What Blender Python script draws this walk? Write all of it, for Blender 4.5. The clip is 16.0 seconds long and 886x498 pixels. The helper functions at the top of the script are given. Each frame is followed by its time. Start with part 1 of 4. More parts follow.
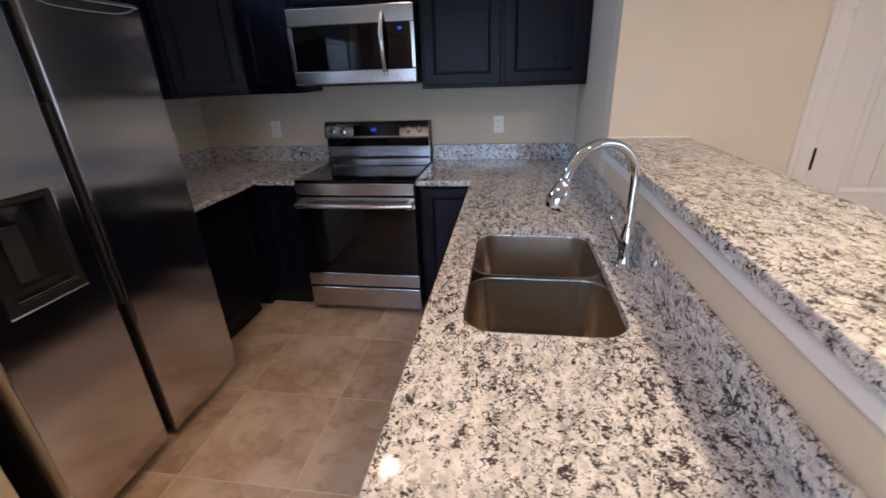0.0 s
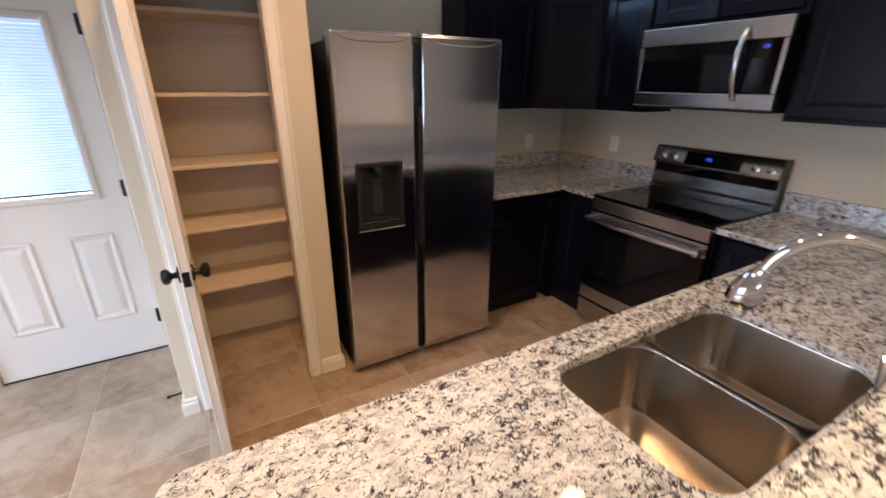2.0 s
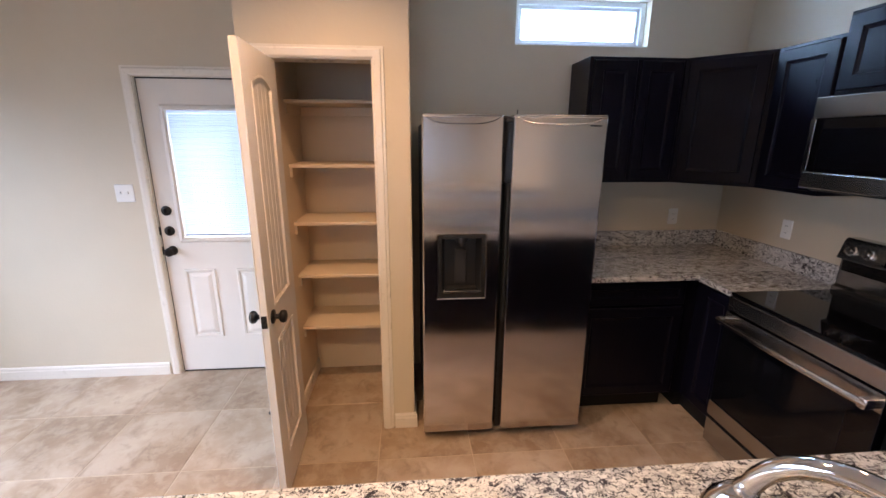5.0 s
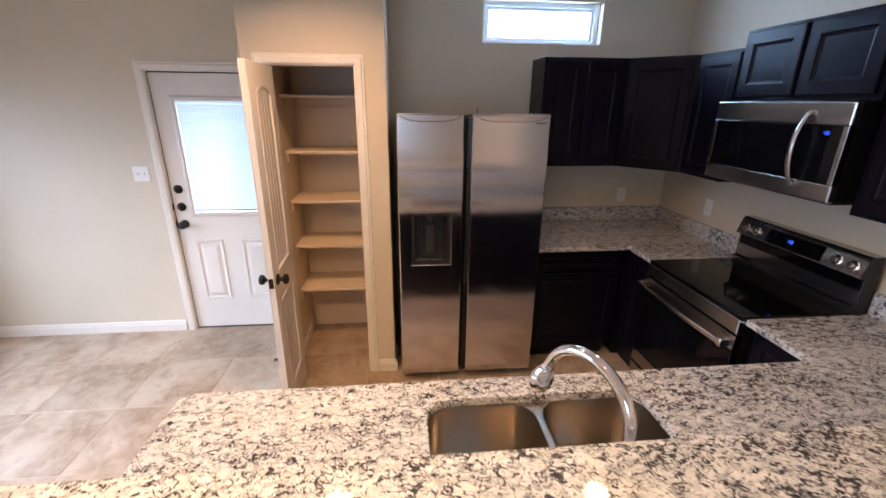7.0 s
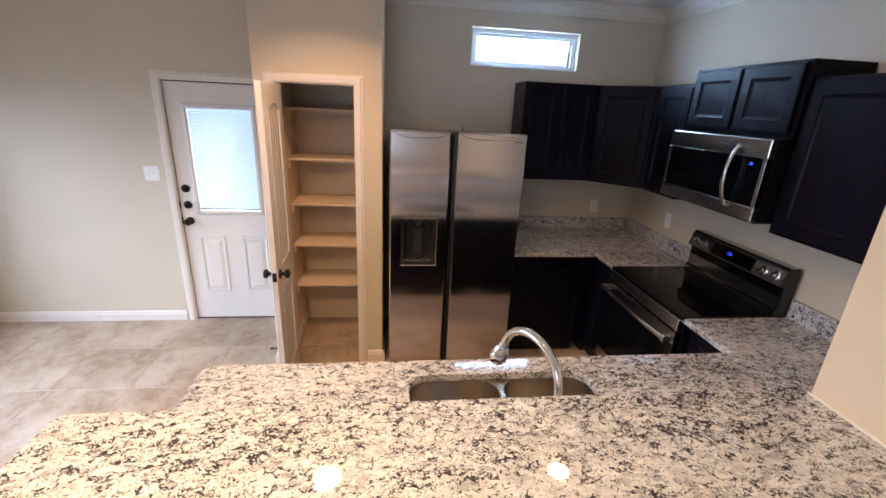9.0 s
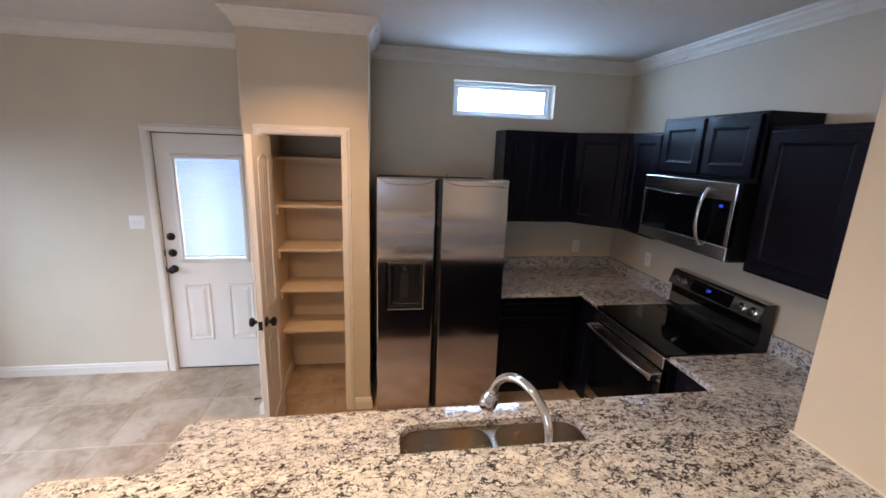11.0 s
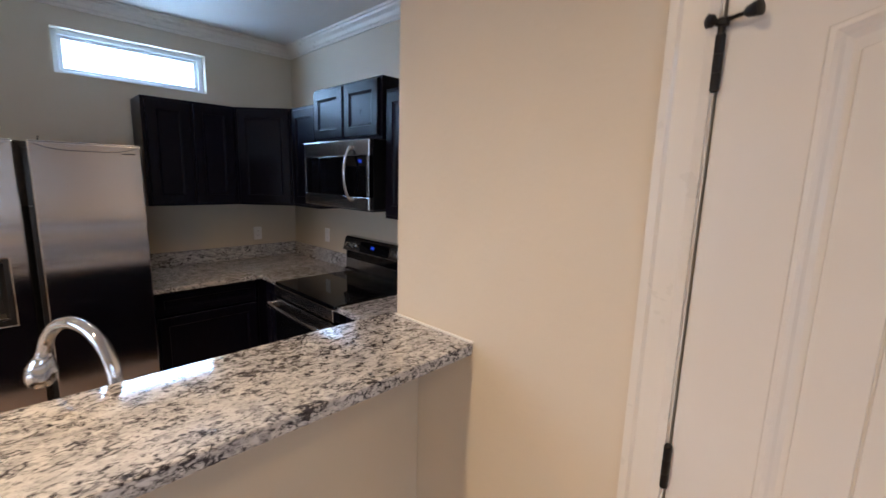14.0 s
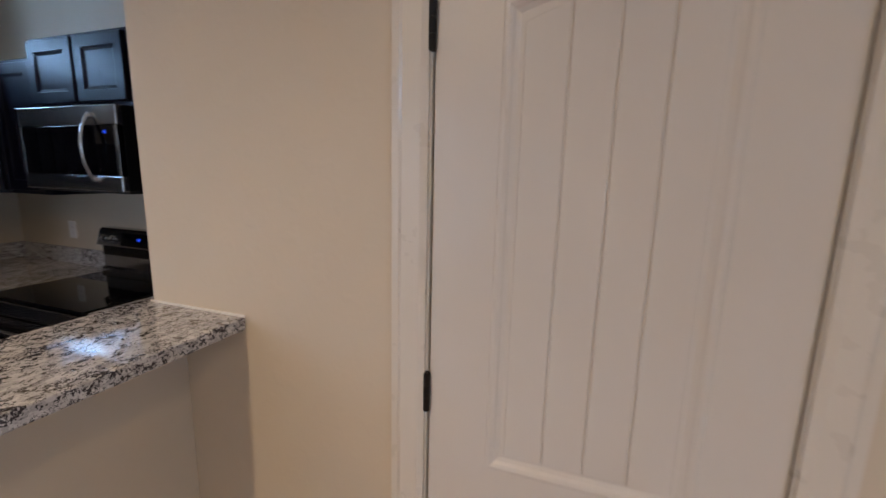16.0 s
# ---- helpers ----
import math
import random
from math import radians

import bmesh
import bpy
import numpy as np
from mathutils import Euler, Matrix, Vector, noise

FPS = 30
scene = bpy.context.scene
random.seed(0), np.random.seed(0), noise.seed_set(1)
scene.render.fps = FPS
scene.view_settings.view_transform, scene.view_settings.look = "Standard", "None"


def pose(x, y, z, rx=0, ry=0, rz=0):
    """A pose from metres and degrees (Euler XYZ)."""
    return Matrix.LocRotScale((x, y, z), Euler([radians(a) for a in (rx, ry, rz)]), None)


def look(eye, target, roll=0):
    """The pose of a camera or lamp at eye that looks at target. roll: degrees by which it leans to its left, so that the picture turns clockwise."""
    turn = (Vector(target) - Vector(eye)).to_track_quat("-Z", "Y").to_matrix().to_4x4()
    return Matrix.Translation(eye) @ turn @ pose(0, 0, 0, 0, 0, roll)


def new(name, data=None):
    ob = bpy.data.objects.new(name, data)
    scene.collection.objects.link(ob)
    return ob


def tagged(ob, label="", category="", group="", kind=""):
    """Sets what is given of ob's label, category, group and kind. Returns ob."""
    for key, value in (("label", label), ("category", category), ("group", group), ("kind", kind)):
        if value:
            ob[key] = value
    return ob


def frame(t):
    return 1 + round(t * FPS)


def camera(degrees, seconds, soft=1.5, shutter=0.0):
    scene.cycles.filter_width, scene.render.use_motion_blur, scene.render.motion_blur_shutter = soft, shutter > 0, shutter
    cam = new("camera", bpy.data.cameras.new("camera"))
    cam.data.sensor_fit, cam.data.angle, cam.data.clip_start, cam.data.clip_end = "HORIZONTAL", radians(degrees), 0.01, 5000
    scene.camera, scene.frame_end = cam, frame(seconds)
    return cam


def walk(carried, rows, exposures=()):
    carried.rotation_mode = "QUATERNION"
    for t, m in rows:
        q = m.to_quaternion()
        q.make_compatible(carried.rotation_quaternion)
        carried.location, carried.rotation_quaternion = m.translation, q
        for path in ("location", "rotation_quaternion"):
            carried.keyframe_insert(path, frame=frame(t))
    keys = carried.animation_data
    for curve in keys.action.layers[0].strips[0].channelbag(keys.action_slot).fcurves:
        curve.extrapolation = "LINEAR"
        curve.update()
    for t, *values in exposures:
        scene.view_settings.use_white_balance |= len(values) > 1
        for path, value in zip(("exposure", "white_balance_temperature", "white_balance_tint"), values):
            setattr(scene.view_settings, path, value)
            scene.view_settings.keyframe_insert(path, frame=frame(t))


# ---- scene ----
cam = camera(93.1, 16.0, shutter=0.4)
PATH = [
    (0, (2.314, -3.028, 1.511), (2.014, -1.212, 0.728), -2.2),
    (0.5, (2.511, -3.046, 1.526), (1.923, -1.29, 0.772), -1.7),
    (1, (2.656, -2.97, 1.522), (1.75, -1.381, 0.715), 1.1),
    (1.5, (2.812, -2.9, 1.531), (1.483, -1.646, 0.718), 0.9),
    (2, (2.819, -2.791, 1.565), (1.199, -1.871, 0.837), 0.3),
    (2.5, (2.752, -2.622, 1.597), (0.988, -1.987, 0.9), 0.0),
    (3, (2.775, -2.467, 1.592), (0.866, -2.12, 1.107), 1.0),
    (3.5, (2.768, -2.402, 1.599), (0.837, -2.189, 1.126), 0.3),
    (6, (3.087, -2.285, 1.751), (1.164, -2.138, 1.221), -0.1),
    (6.5, (3.201, -2.278, 1.794), (1.318, -2.067, 1.155), 0.1),
    (7, (3.348, -2.215, 1.848), (1.47, -2.023, 1.188), 0.6),
    (7.5, (3.457, -2.194, 1.853), (1.58, -2.005, 1.187), 2.4),
    (8, (3.558, -2.226, 1.881), (1.685, -1.995, 1.217), 2.9),
    (10.5, (3.658, -2.214, 2.002), (1.769, -1.973, 1.389), 2.0),
    (11, (3.664, -2.231, 1.99), (1.744, -1.922, 1.522), 2.1),
    (11.5, (3.72, -2.222, 1.947), (1.804, -1.829, 1.53), 1.8),
    (12, (3.799, -2.169, 1.868), (1.888, -1.673, 1.548), 2.4),
    (12.5, (3.857, -2.107, 1.791), (1.987, -1.468, 1.482), 3.0),
    (13, (3.877, -2.074, 1.731), (2.112, -1.189, 1.408), 2.7),
    (13.5, (3.824, -1.998, 1.696), (2.227, -0.836, 1.38), 1.9),
    (14, (3.792, -1.868, 1.654), (2.416, -0.455, 1.323), 1.6),
    (14.5, (3.858, -1.701, 1.635), (2.48, -0.293, 1.29), 0.4),
    (15, (3.919, -1.622, 1.642), (2.691, -0.086, 1.276), 0.8),
    (15.5, (3.919, -1.655, 1.614), (2.93, 0.043, 1.245), 1.6),
    (16, (3.909, -1.813, 1.582), (3.246, 0.04, 1.226), 1.3),
]
walk(cam, [(t, look(eye, target, roll)) for t, eye, target, roll in PATH],
     [(0.0, -0.16, 5750, 10), (0.4, 0.0, 6100, 10), (1.5, 0.02, 6350, 10), (3.0, 0.23, 6500, 15), (8.0, 0.25, 6500, 15), (10.5, -0.03, 6400, 12), (11.5, 0.0, 6400, 12),
      (12.7, 0.16, 6350, 12), (13.5, 0.10, 6150, 11), (14.3, -0.14, 6350, 11), (15.0, -0.28, 6650, 12), (15.5, -0.52, 6650, 12), (16.0, -0.60, 6050, 11)])

# ---- world, sun, large lights ----
world = bpy.data.worlds.new("sky")
scene.world = world
world.use_nodes = True
wn = world.node_tree.nodes
sky = wn.new("ShaderNodeTexSky")
sky.sky_type = 'NISHITA'
sky.sun_disc = False
sky.sun_elevation, sky.sun_rotation = radians(48), radians(200)
wn["Background"].inputs["Strength"].default_value = 0.14
world.node_tree.links.new(sky.outputs[0], wn["Background"].inputs["Color"])

sun = new("sun", bpy.data.lights.new("sun", 'SUN'))
sun.data.energy, sun.data.angle, sun.data.color = 2.0, radians(0.5), (1.0, 0.95, 0.88)
sun.matrix_world = look((0, 0, 0), (0.2, -0.62, -0.75))

CEIL, SOUTH, EAST = 2.76, -5.65, 7.0
DAY = (0.56, 0.735, 1.0)
WARM = (1.0, 0.61, 0.33)
SOFT = (1.0, 0.725, 0.44)


def area(name, m, sx, sy, watts, colour, disk=False, spread=180):
    d = bpy.data.lights.new(name, 'AREA')
    d.shape = 'DISK' if disk else 'RECTANGLE'
    d.size = sx
    if not disk:
        d.size_y = sy
    d.energy, d.color, d.spread = watts, colour, radians(spread)
    ob = new(name, d)
    ob.matrix_world = m
    return ob


# daylight that comes in at the real openings
area("sky_at_dining_window", look((1.5, SOUTH - 0.24, 1.45), (1.35, SOUTH + 1.5, 0.0)), 2.3, 1.7, 66, DAY, False, 104)
area("sky_at_high_window", look((-0.34, -1.15, 2.28), (2.2, -1.15, 2.40)), 1.4, 0.9, 145, (0.40, 0.65, 1.0))
area("sky_at_living_window", look((EAST + 0.26, -3.5, 1.55), (0, -3.2, 1.0)), 2.2, 1.5, 42, DAY)
area("sky_at_back_door", look((-0.30, -3.60, 1.43), (2, -3.6, 1.43)), 0.7, 1.1, 11.5, (0.74, 0.86, 1.0))
# recessed lamps: two over the kitchen, three living side, the last an unseen added fill
CANS = [(1.57, -1.10), (1.52, -2.62), (3.11, -2.75), (4.75, -2.5), (4.9, -4.4)]
for (cx, cy), (watts, spread, tint) in zip(CANS, ((2.8, 165, WARM), (16, 128, WARM), (30, 150, SOFT), (14, 150, SOFT), (8, 150, SOFT))):
    area("can_light", look((cx, cy, CEIL - 0.016), (cx, cy, 0)), 0.13, 0.13, watts, tint, True, spread)


# ---- materials ----
def mat(name, base=(0.8, 0.8, 0.8), rough=0.5, metal=0.0, **kw):
    m = bpy.data.materials.new(name)
    m.use_nodes = True
    b = m.node_tree.nodes["Principled BSDF"]
    b.inputs["Base Color"].default_value = (*base, 1)
    b.inputs["Roughness"].default_value = rough
    b.inputs["Metallic"].default_value = metal
    for k, v in kw.items():
        b.inputs[k.replace("_", " ")].default_value = v
    return m


class Nodes:
    """Short hand for wiring one material."""

    def __init__(self, m):
        self.t = m.node_tree
        self.b = self.t.nodes["Principled BSDF"]
        self.pos = self.t.nodes.new("ShaderNodeNewGeometry").outputs["Position"]

    def node(self, kind, **inputs):
        n = self.t.nodes.new(kind)
        for k, v in inputs.items():
            self.put(n.inputs[k.replace("_", " ")], v)
        return n

    def put(self, socket, v):
        if isinstance(v, bpy.types.NodeSocket):
            self.t.links.new(v, socket)
        else:
            socket.default_value = v

    def mapping(self, scale=(1, 1, 1), rot=(0, 0, 0), vec=None, loc=(0, 0, 0)):
        n = self.node("ShaderNodeMapping")
        self.put(n.inputs["Vector"], vec or self.pos)
        n.inputs["Scale"].default_value = scale
        n.inputs["Rotation"].default_value = [radians(a) for a in rot]
        self.put(n.inputs["Location"], loc)
        return n.outputs[0]

    def noise(self, scale, detail=4, rough=0.55, vec=None, distortion=0.0):
        n = self.node("ShaderNodeTexNoise", Scale=scale, Detail=detail, Roughness=rough, Distortion=distortion)
        self.put(n.inputs["Vector"], vec or self.pos)
        return n.outputs["Fac"]

    def ramp(self, fac, *stops, interp='LINEAR'):
        n = self.node("ShaderNodeValToRGB")
        n.color_ramp.interpolation = interp
        e = n.color_ramp.elements
        while len(e) < len(stops):
            e.new(0.5)
        for el, (p, c) in zip(e, stops):
            el.position = p
            el.color = (*(c if isinstance(c, tuple) else (c, c, c)), 1)
        self.put(n.inputs[0], fac)
        return n.outputs[0]

    def math(self, op, a, b=0.0, clamp=False):
        n = self.node("ShaderNodeMath")
        n.operation, n.use_clamp = op, clamp
        self.put(n.inputs[0], a)
        self.put(n.inputs[1], b)
        return n.outputs[0]

    def mix(self, fac, a, b, mode='MIX'):
        n = self.node("ShaderNodeMix")
        n.data_type, n.blend_type = 'RGBA', mode
        self.put(n.inputs[0], fac)
        for s, v in ((n.inputs[6], a), (n.inputs[7], b)):
            self.put(s, (*v, 1) if isinstance(v, tuple) else v)
        return n.outputs[2]

    def bump(self, height, strength, dist=0.01):
        n = self.node("ShaderNodeBump", Strength=strength, Distance=dist, Height=height)
        self.t.links.new(n.outputs[0], self.b.inputs["Normal"])

    def colour(self, v):
        self.put(self.b.inputs["Base Color"], v)

    def rough(self, v):
        self.put(self.b.inputs["Roughness"], v)


def paint(name, c, rough, bump, scale=55.0, trowel=0.25):
    m = mat(name, c, rough)
    n = Nodes(m)
    big = n.noise(1.3, 3)
    n.colour(n.mix(n.ramp(big, (0.3, 0.0), (0.7, 1.0)), tuple(v * 0.95 for v in c), tuple(min(1, v * 1.03) for v in c)))
    fine = n.noise(scale, 3, 0.5)
    blobs = n.ramp(n.noise(scale * 0.35, 2, 0.5), (0.52, 0.0), (0.66, 1.0))
    n.bump(n.math('ADD', n.math('MULTIPLY', fine, 0.5), n.math('MULTIPLY', blobs, trowel)), bump, 0.004)
    n.rough(n.ramp(fine, (0.3, rough - 0.06), (0.7, rough + 0.06)))
    return m


wall_paint = paint("beige_wall_paint", (0.61, 0.527, 0.405), 0.62, 0.20)
# same beige, raised so the closet wall's extra lamp light sits in the colour
lit_trowel_paint = paint("lit_hand_textured_wall_paint", (0.685, 0.588, 0.460), 0.60, 0.15, 48, 0.8)
ceiling_paint = paint("ceiling_paint", (0.66, 0.62, 0.57), 0.8, 0.5, 90)
trim_paint = paint("white_trim_paint", (0.74, 0.68, 0.60), 0.32, 0.03, 20)
door_paint = paint("white_door_paint", (0.72, 0.665, 0.605), 0.34, 0.05, 30)
pantry_paint = paint("pantry_paint", (0.68, 0.55, 0.40), 0.6, 0.2)


def granite_material():
    m = mat("granite", (0.7, 0.67, 0.6), 0.08)
    n = Nodes(m)
    wob = n.node("ShaderNodeTexNoise", Scale=60.0, Detail=3.0, Roughness=0.6)
    n.put(wob.inputs["Vector"], n.pos)
    sub = n.node("ShaderNodeVectorMath")
    sub.operation = 'MULTIPLY_ADD'
    n.put(sub.inputs[0], wob.outputs["Color"])
    sub.inputs[1].default_value = (0.030, 0.030, 0.030)
    n.put(sub.inputs[2], n.pos)
    v = n.mapping((1.0, 0.50, 1.0), (0, 0, 34), sub.outputs[0])
    # cream, white and grey grains
    vor = n.node("ShaderNodeTexVoronoi", Scale=90.0, Randomness=1.0)
    n.put(vor.inputs["Vector"], v)
    sep = n.node("ShaderNodeSeparateColor")
    n.put(sep.inputs[0], vor.outputs["Color"])
    base = n.ramp(sep.outputs[0], (0.0, (0.35, 0.343, 0.345)), (0.22, (0.55, 0.533, 0.518)), (0.6, (0.68, 0.664, 0.645)), (1.0, (0.50, 0.487, 0.484)))
    # slow clusters and a few dark drifts
    drift = n.math('SUBTRACT', n.noise(4.6, 4, 0.62, n.mapping((1, 0.30, 1), (0, 0, 30)), 0.7), 0.5)
    grey = n.ramp(n.noise(30, 4, 0.6, v, 0.8), (0.50, 0.0), (0.66, 1.0))
    col = n.mix(n.math('MULTIPLY', grey, 0.36), base, (0.34, 0.33, 0.345))
    cloud = n.ramp(n.math('ADD', n.noise(24, 5, 0.7, v, 0.6), n.math('MULTIPLY', drift, 0.33)), (0.54, 0.0), (0.68, 1.0))
    col = n.mix(n.math('MULTIPLY', cloud, 0.32), col, (0.17, 0.16, 0.175))
    tan = n.ramp(n.noise(12, 4, 0.6), (0.60, 0.0), (0.70, 1.0))
    col = n.mix(n.math('MULTIPLY', tan, 0.14), col, (0.40, 0.30, 0.20))
    # broken dark seams between the grains
    edge = n.node("ShaderNodeTexVoronoi", Scale=80.0, Randomness=1.0)
    edge.feature = 'DISTANCE_TO_EDGE'
    n.put(edge.inputs["Vector"], v)
    width = n.ramp(n.math('ADD', n.noise(40, 4, 0.7, v), n.math('MULTIPLY', drift, 0.27)), (0.484, 0.0), (0.738, 1.0))
    seam = n.math('SUBTRACT', n.math('MULTIPLY', width, 0.30), edge.outputs["Distance"])
    seam = n.ramp(seam, (0.0, 0.0), (0.035, 1.0))
    col = n.mix(n.math('MULTIPLY', seam, 0.95), col, (0.030, 0.026, 0.034))
    # short flecks
    fleck = n.math('ADD', n.noise(92, 3, 0.62, v, 1.5), n.math('MULTIPLY', drift, 0.15))
    col = n.mix(n.ramp(fleck, (0.561, 0.0), (0.590, 0.97)), col, (0.026, 0.023, 0.029))
    fine = n.ramp(n.noise(190, 3, 0.6, v, 0.5), (0.60, 0.0), (0.66, 1.0))
    col = n.mix(n.math('MULTIPLY', fine, 0.5), col, (0.13, 0.12, 0.125))
    n.colour(col)
    n.rough(n.ramp(n.noise(14, 3, 0.6), (0.3, 0.035), (0.7, 0.075)))
    return m


granite = granite_material()


def tile_material():
    m = mat("stone_look_tile", (0.4, 0.3, 0.2), 0.4)
    n = Nodes(m)
    rnd = n.node("ShaderNodeObjectInfo").outputs["Random"]
    shift = n.node("ShaderNodeCombineXYZ")
    n.put(shift.inputs[0], n.math('MULTIPLY', rnd, 37.0))
    n.put(shift.inputs[1], n.math('MULTIPLY', rnd, 19.0))
    v = n.mapping(loc=shift.outputs[0])
    big = n.noise(2.6, 4, 0.5, v, 0.5)
    col = n.ramp(big, (0.34, (0.262, 0.172, 0.108)), (0.50, (0.350, 0.250, 0.172)), (0.66, (0.430, 0.330, 0.245)))
    cloud = n.ramp(n.noise(11.0, 6, 0.66, v, 0.4), (0.45, 0.0), (0.60, 1.0))
    col = n.mix(n.math('MULTIPLY', cloud, 0.42), col, (0.47, 0.375, 0.285))
    stain = n.ramp(n.noise(7.5, 6, 0.68, n.mapping((1.0, 1.25, 1.0), (0, 0, 25), v), 0.5), (0.52, 0.0), (0.66, 1.0))
    col = n.mix(n.math('MULTIPLY', stain, 0.50), col, (0.195, 0.128, 0.082))
    spots = n.ramp(n.noise(70, 3, 0.6, v), (0.64, 0.0), (0.72, 1.0))
    col = n.mix(n.math('MULTIPLY', spots, 0.22), col, (0.17, 0.115, 0.075))
    tint = n.ramp(rnd, (0.0, 0.90), (1.0, 1.06))
    n.colour(n.mix(1.0, col, tint, 'MULTIPLY'))
    n.rough(n.ramp(n.noise(5.0, 5, 0.6, v), (0.3, 0.30), (0.7, 0.46)))
    n.bump(n.noise(24, 5, 0.6, v), 0.14, 0.003)
    return m


tile_mat = tile_material()
grout = paint("grout", (0.47, 0.365, 0.265), 0.9, 0.5, 300)


def wood_material():
    m = mat("blue_sheen_espresso_wood", (0.008, 0.007, 0.012), 0.30, Specular_IOR_Level=0.15)
    n = Nodes(m)
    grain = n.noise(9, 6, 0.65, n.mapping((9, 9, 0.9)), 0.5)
    # cool daylight reflected off the cabinets is tinted into these espresso base colours
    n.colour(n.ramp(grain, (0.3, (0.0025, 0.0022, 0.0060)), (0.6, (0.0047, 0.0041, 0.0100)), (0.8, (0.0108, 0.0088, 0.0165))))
    n.rough(n.ramp(grain, (0.3, 0.27), (0.7, 0.36)))
    n.bump(grain, 0.05, 0.002)
    return m


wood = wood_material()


def steel_material(name, base, rough, aniso, rot, stretch, depth=0.0):
    m = mat(name, base, rough, 1.0)
    n = Nodes(m)
    tan = n.node("ShaderNodeTangent")
    tan.direction_type, tan.axis = 'RADIAL', 'Z'
    n.put(n.b.inputs["Tangent"], tan.outputs[0])
    n.b.inputs["Anisotropic"].default_value = aniso
    n.b.inputs["Anisotropic Rotation"].default_value = rot
    lines = n.noise(90, 3, 0.6, n.mapping(stretch))
    n.colour(n.mix(lines, tuple(v * 0.95 for v in base), tuple(min(1, v * 1.03) for v in base)))
    smudge = n.noise(3.0, 4, 0.6)
    n.rough(n.math('ADD', n.math('MULTIPLY', smudge, 0.06), rough - 0.03))
    if depth:
        n.bump(n.noise(2.2, 2, 0.5, n.mapping((0.3, 0.3, 1.0))), depth, 0.01)
    return m


steel = steel_material("brushed_steel", (0.60, 0.565, 0.55), 0.15, 0.82, 0.0, (14, 14, 0.25), 0.05)
steel_flat = steel_material("brushed_steel_trim", (0.47, 0.46, 0.455), 0.22, 0.5, 0.0, (0.4, 0.4, 12))
sink_steel = steel_material("sink_steel", (0.53, 0.465, 0.395), 0.20, 0.4, 0.25, (0.6, 10, 10))
chrome = mat("chrome", (0.78, 0.78, 0.80), 0.06, 1.0)
black_glass = mat("black_glass", (0.003, 0.003, 0.004), 0.04, Specular_IOR_Level=0.30)
window_glass_dark = mat("oven_window", (0.004, 0.004, 0.005), 0.07, Specular_IOR_Level=0.30)
black_plastic = mat("black_plastic", (0.012, 0.012, 0.013), 0.38)
grey_plastic = mat("grey_plastic", (0.028, 0.028, 0.031), 0.33)
black_enamel = mat("black_enamel", (0.007, 0.007, 0.008), 0.45, Specular_IOR_Level=0.22)
bronze = mat("oil_rubbed_bronze", (0.010, 0.008, 0.008), 0.36, 0.4)
white_plastic = mat("white_plastic", (0.80, 0.78, 0.75), 0.3)
vinyl = mat("white_vinyl", (0.82, 0.84, 0.86), 0.35)
knob_steel = mat("knob_steel", (0.62, 0.60, 0.58), 0.22, 1.0)
caulk = mat("white_caulk", (0.80, 0.77, 0.72), 0.5)
drywall_edge = paint("trim_board_paint", (0.70, 0.68, 0.66), 0.4, 0.05, 40)


def glow(name, c, strength):
    m = bpy.data.materials.new(name)
    m.use_nodes = True
    t = m.node_tree
    t.nodes.remove(t.nodes["Principled BSDF"])
    e = t.nodes.new("ShaderNodeEmission")
    e.inputs[0].default_value, e.inputs[1].default_value = (*c, 1), strength
    t.links.new(e.outputs[0], t.nodes["Material Output"].inputs[0])
    return m


lamp_glow = glow("lamp_lens", (1.0, 0.86, 0.68), 10.0)
clock_glow = glow("blue_clock_digits", (0.03, 0.10, 1.0), 3.0)


def pane_material():
    m = mat("window_glass", (1, 1, 1), 0.02, IOR=1.45)
    m.node_tree.nodes["Principled BSDF"].inputs["Transmission Weight"].default_value = 1.0
    return m


glass = pane_material()


def blind_material():
    m = mat("blind_slat", (0.82, 0.86, 0.92), 0.5)
    t = m.node_tree
    tr = t.nodes.new("ShaderNodeBsdfTranslucent")
    tr.inputs[0].default_value = (0.80, 0.88, 1.0, 1)
    mx = t.nodes.new("ShaderNodeMixShader")
    mx.inputs[0].default_value = 0.55
    t.links.new(t.nodes["Principled BSDF"].outputs[0], mx.inputs[1])
    t.links.new(tr.outputs[0], mx.inputs[2])
    t.links.new(mx.outputs[0], t.nodes["Material Output"].inputs[0])
    return m


blind_mat = blind_material()


# ---- builders ----
def bm_new():
    return bmesh.new()


def finish(bm, name, material, smooth=False):
    bmesh.ops.recalc_face_normals(bm, faces=bm.faces)
    me = bpy.data.meshes.new(name)
    bm.to_mesh(me)
    bm.free()
    me.materials.append(material)
    if smooth:
        me.shade_smooth()
        me.set_sharp_from_angle(angle=radians(35))
    return me


def part(name, bm, material, parent=None, label="", smooth=False):
    """One mesh, built in world coordinates, under a thing or a part."""
    ob = new(name, finish(bm, name, material, smooth))
    if parent is not None:
        ob.parent = parent
        ob.matrix_parent_inverse = base_of(parent).inverted()
    return tagged(ob, label) if label else ob


def base_of(ob):
    m = ob.matrix_basis.copy()
    if ob.parent is not None:
        m = base_of(ob.parent) @ ob.matrix_parent_inverse @ m
    return m


def thing(name, at, label, category, group=""):
    ob = new(name)
    ob.empty_display_size = 0.1
    ob.location = at
    return tagged(ob, label, category, group)


def structure(name, bm, material, label="", category="", smooth=False):
    return tagged(part(name, bm, material, None, "", smooth), label, category, "", "structure")


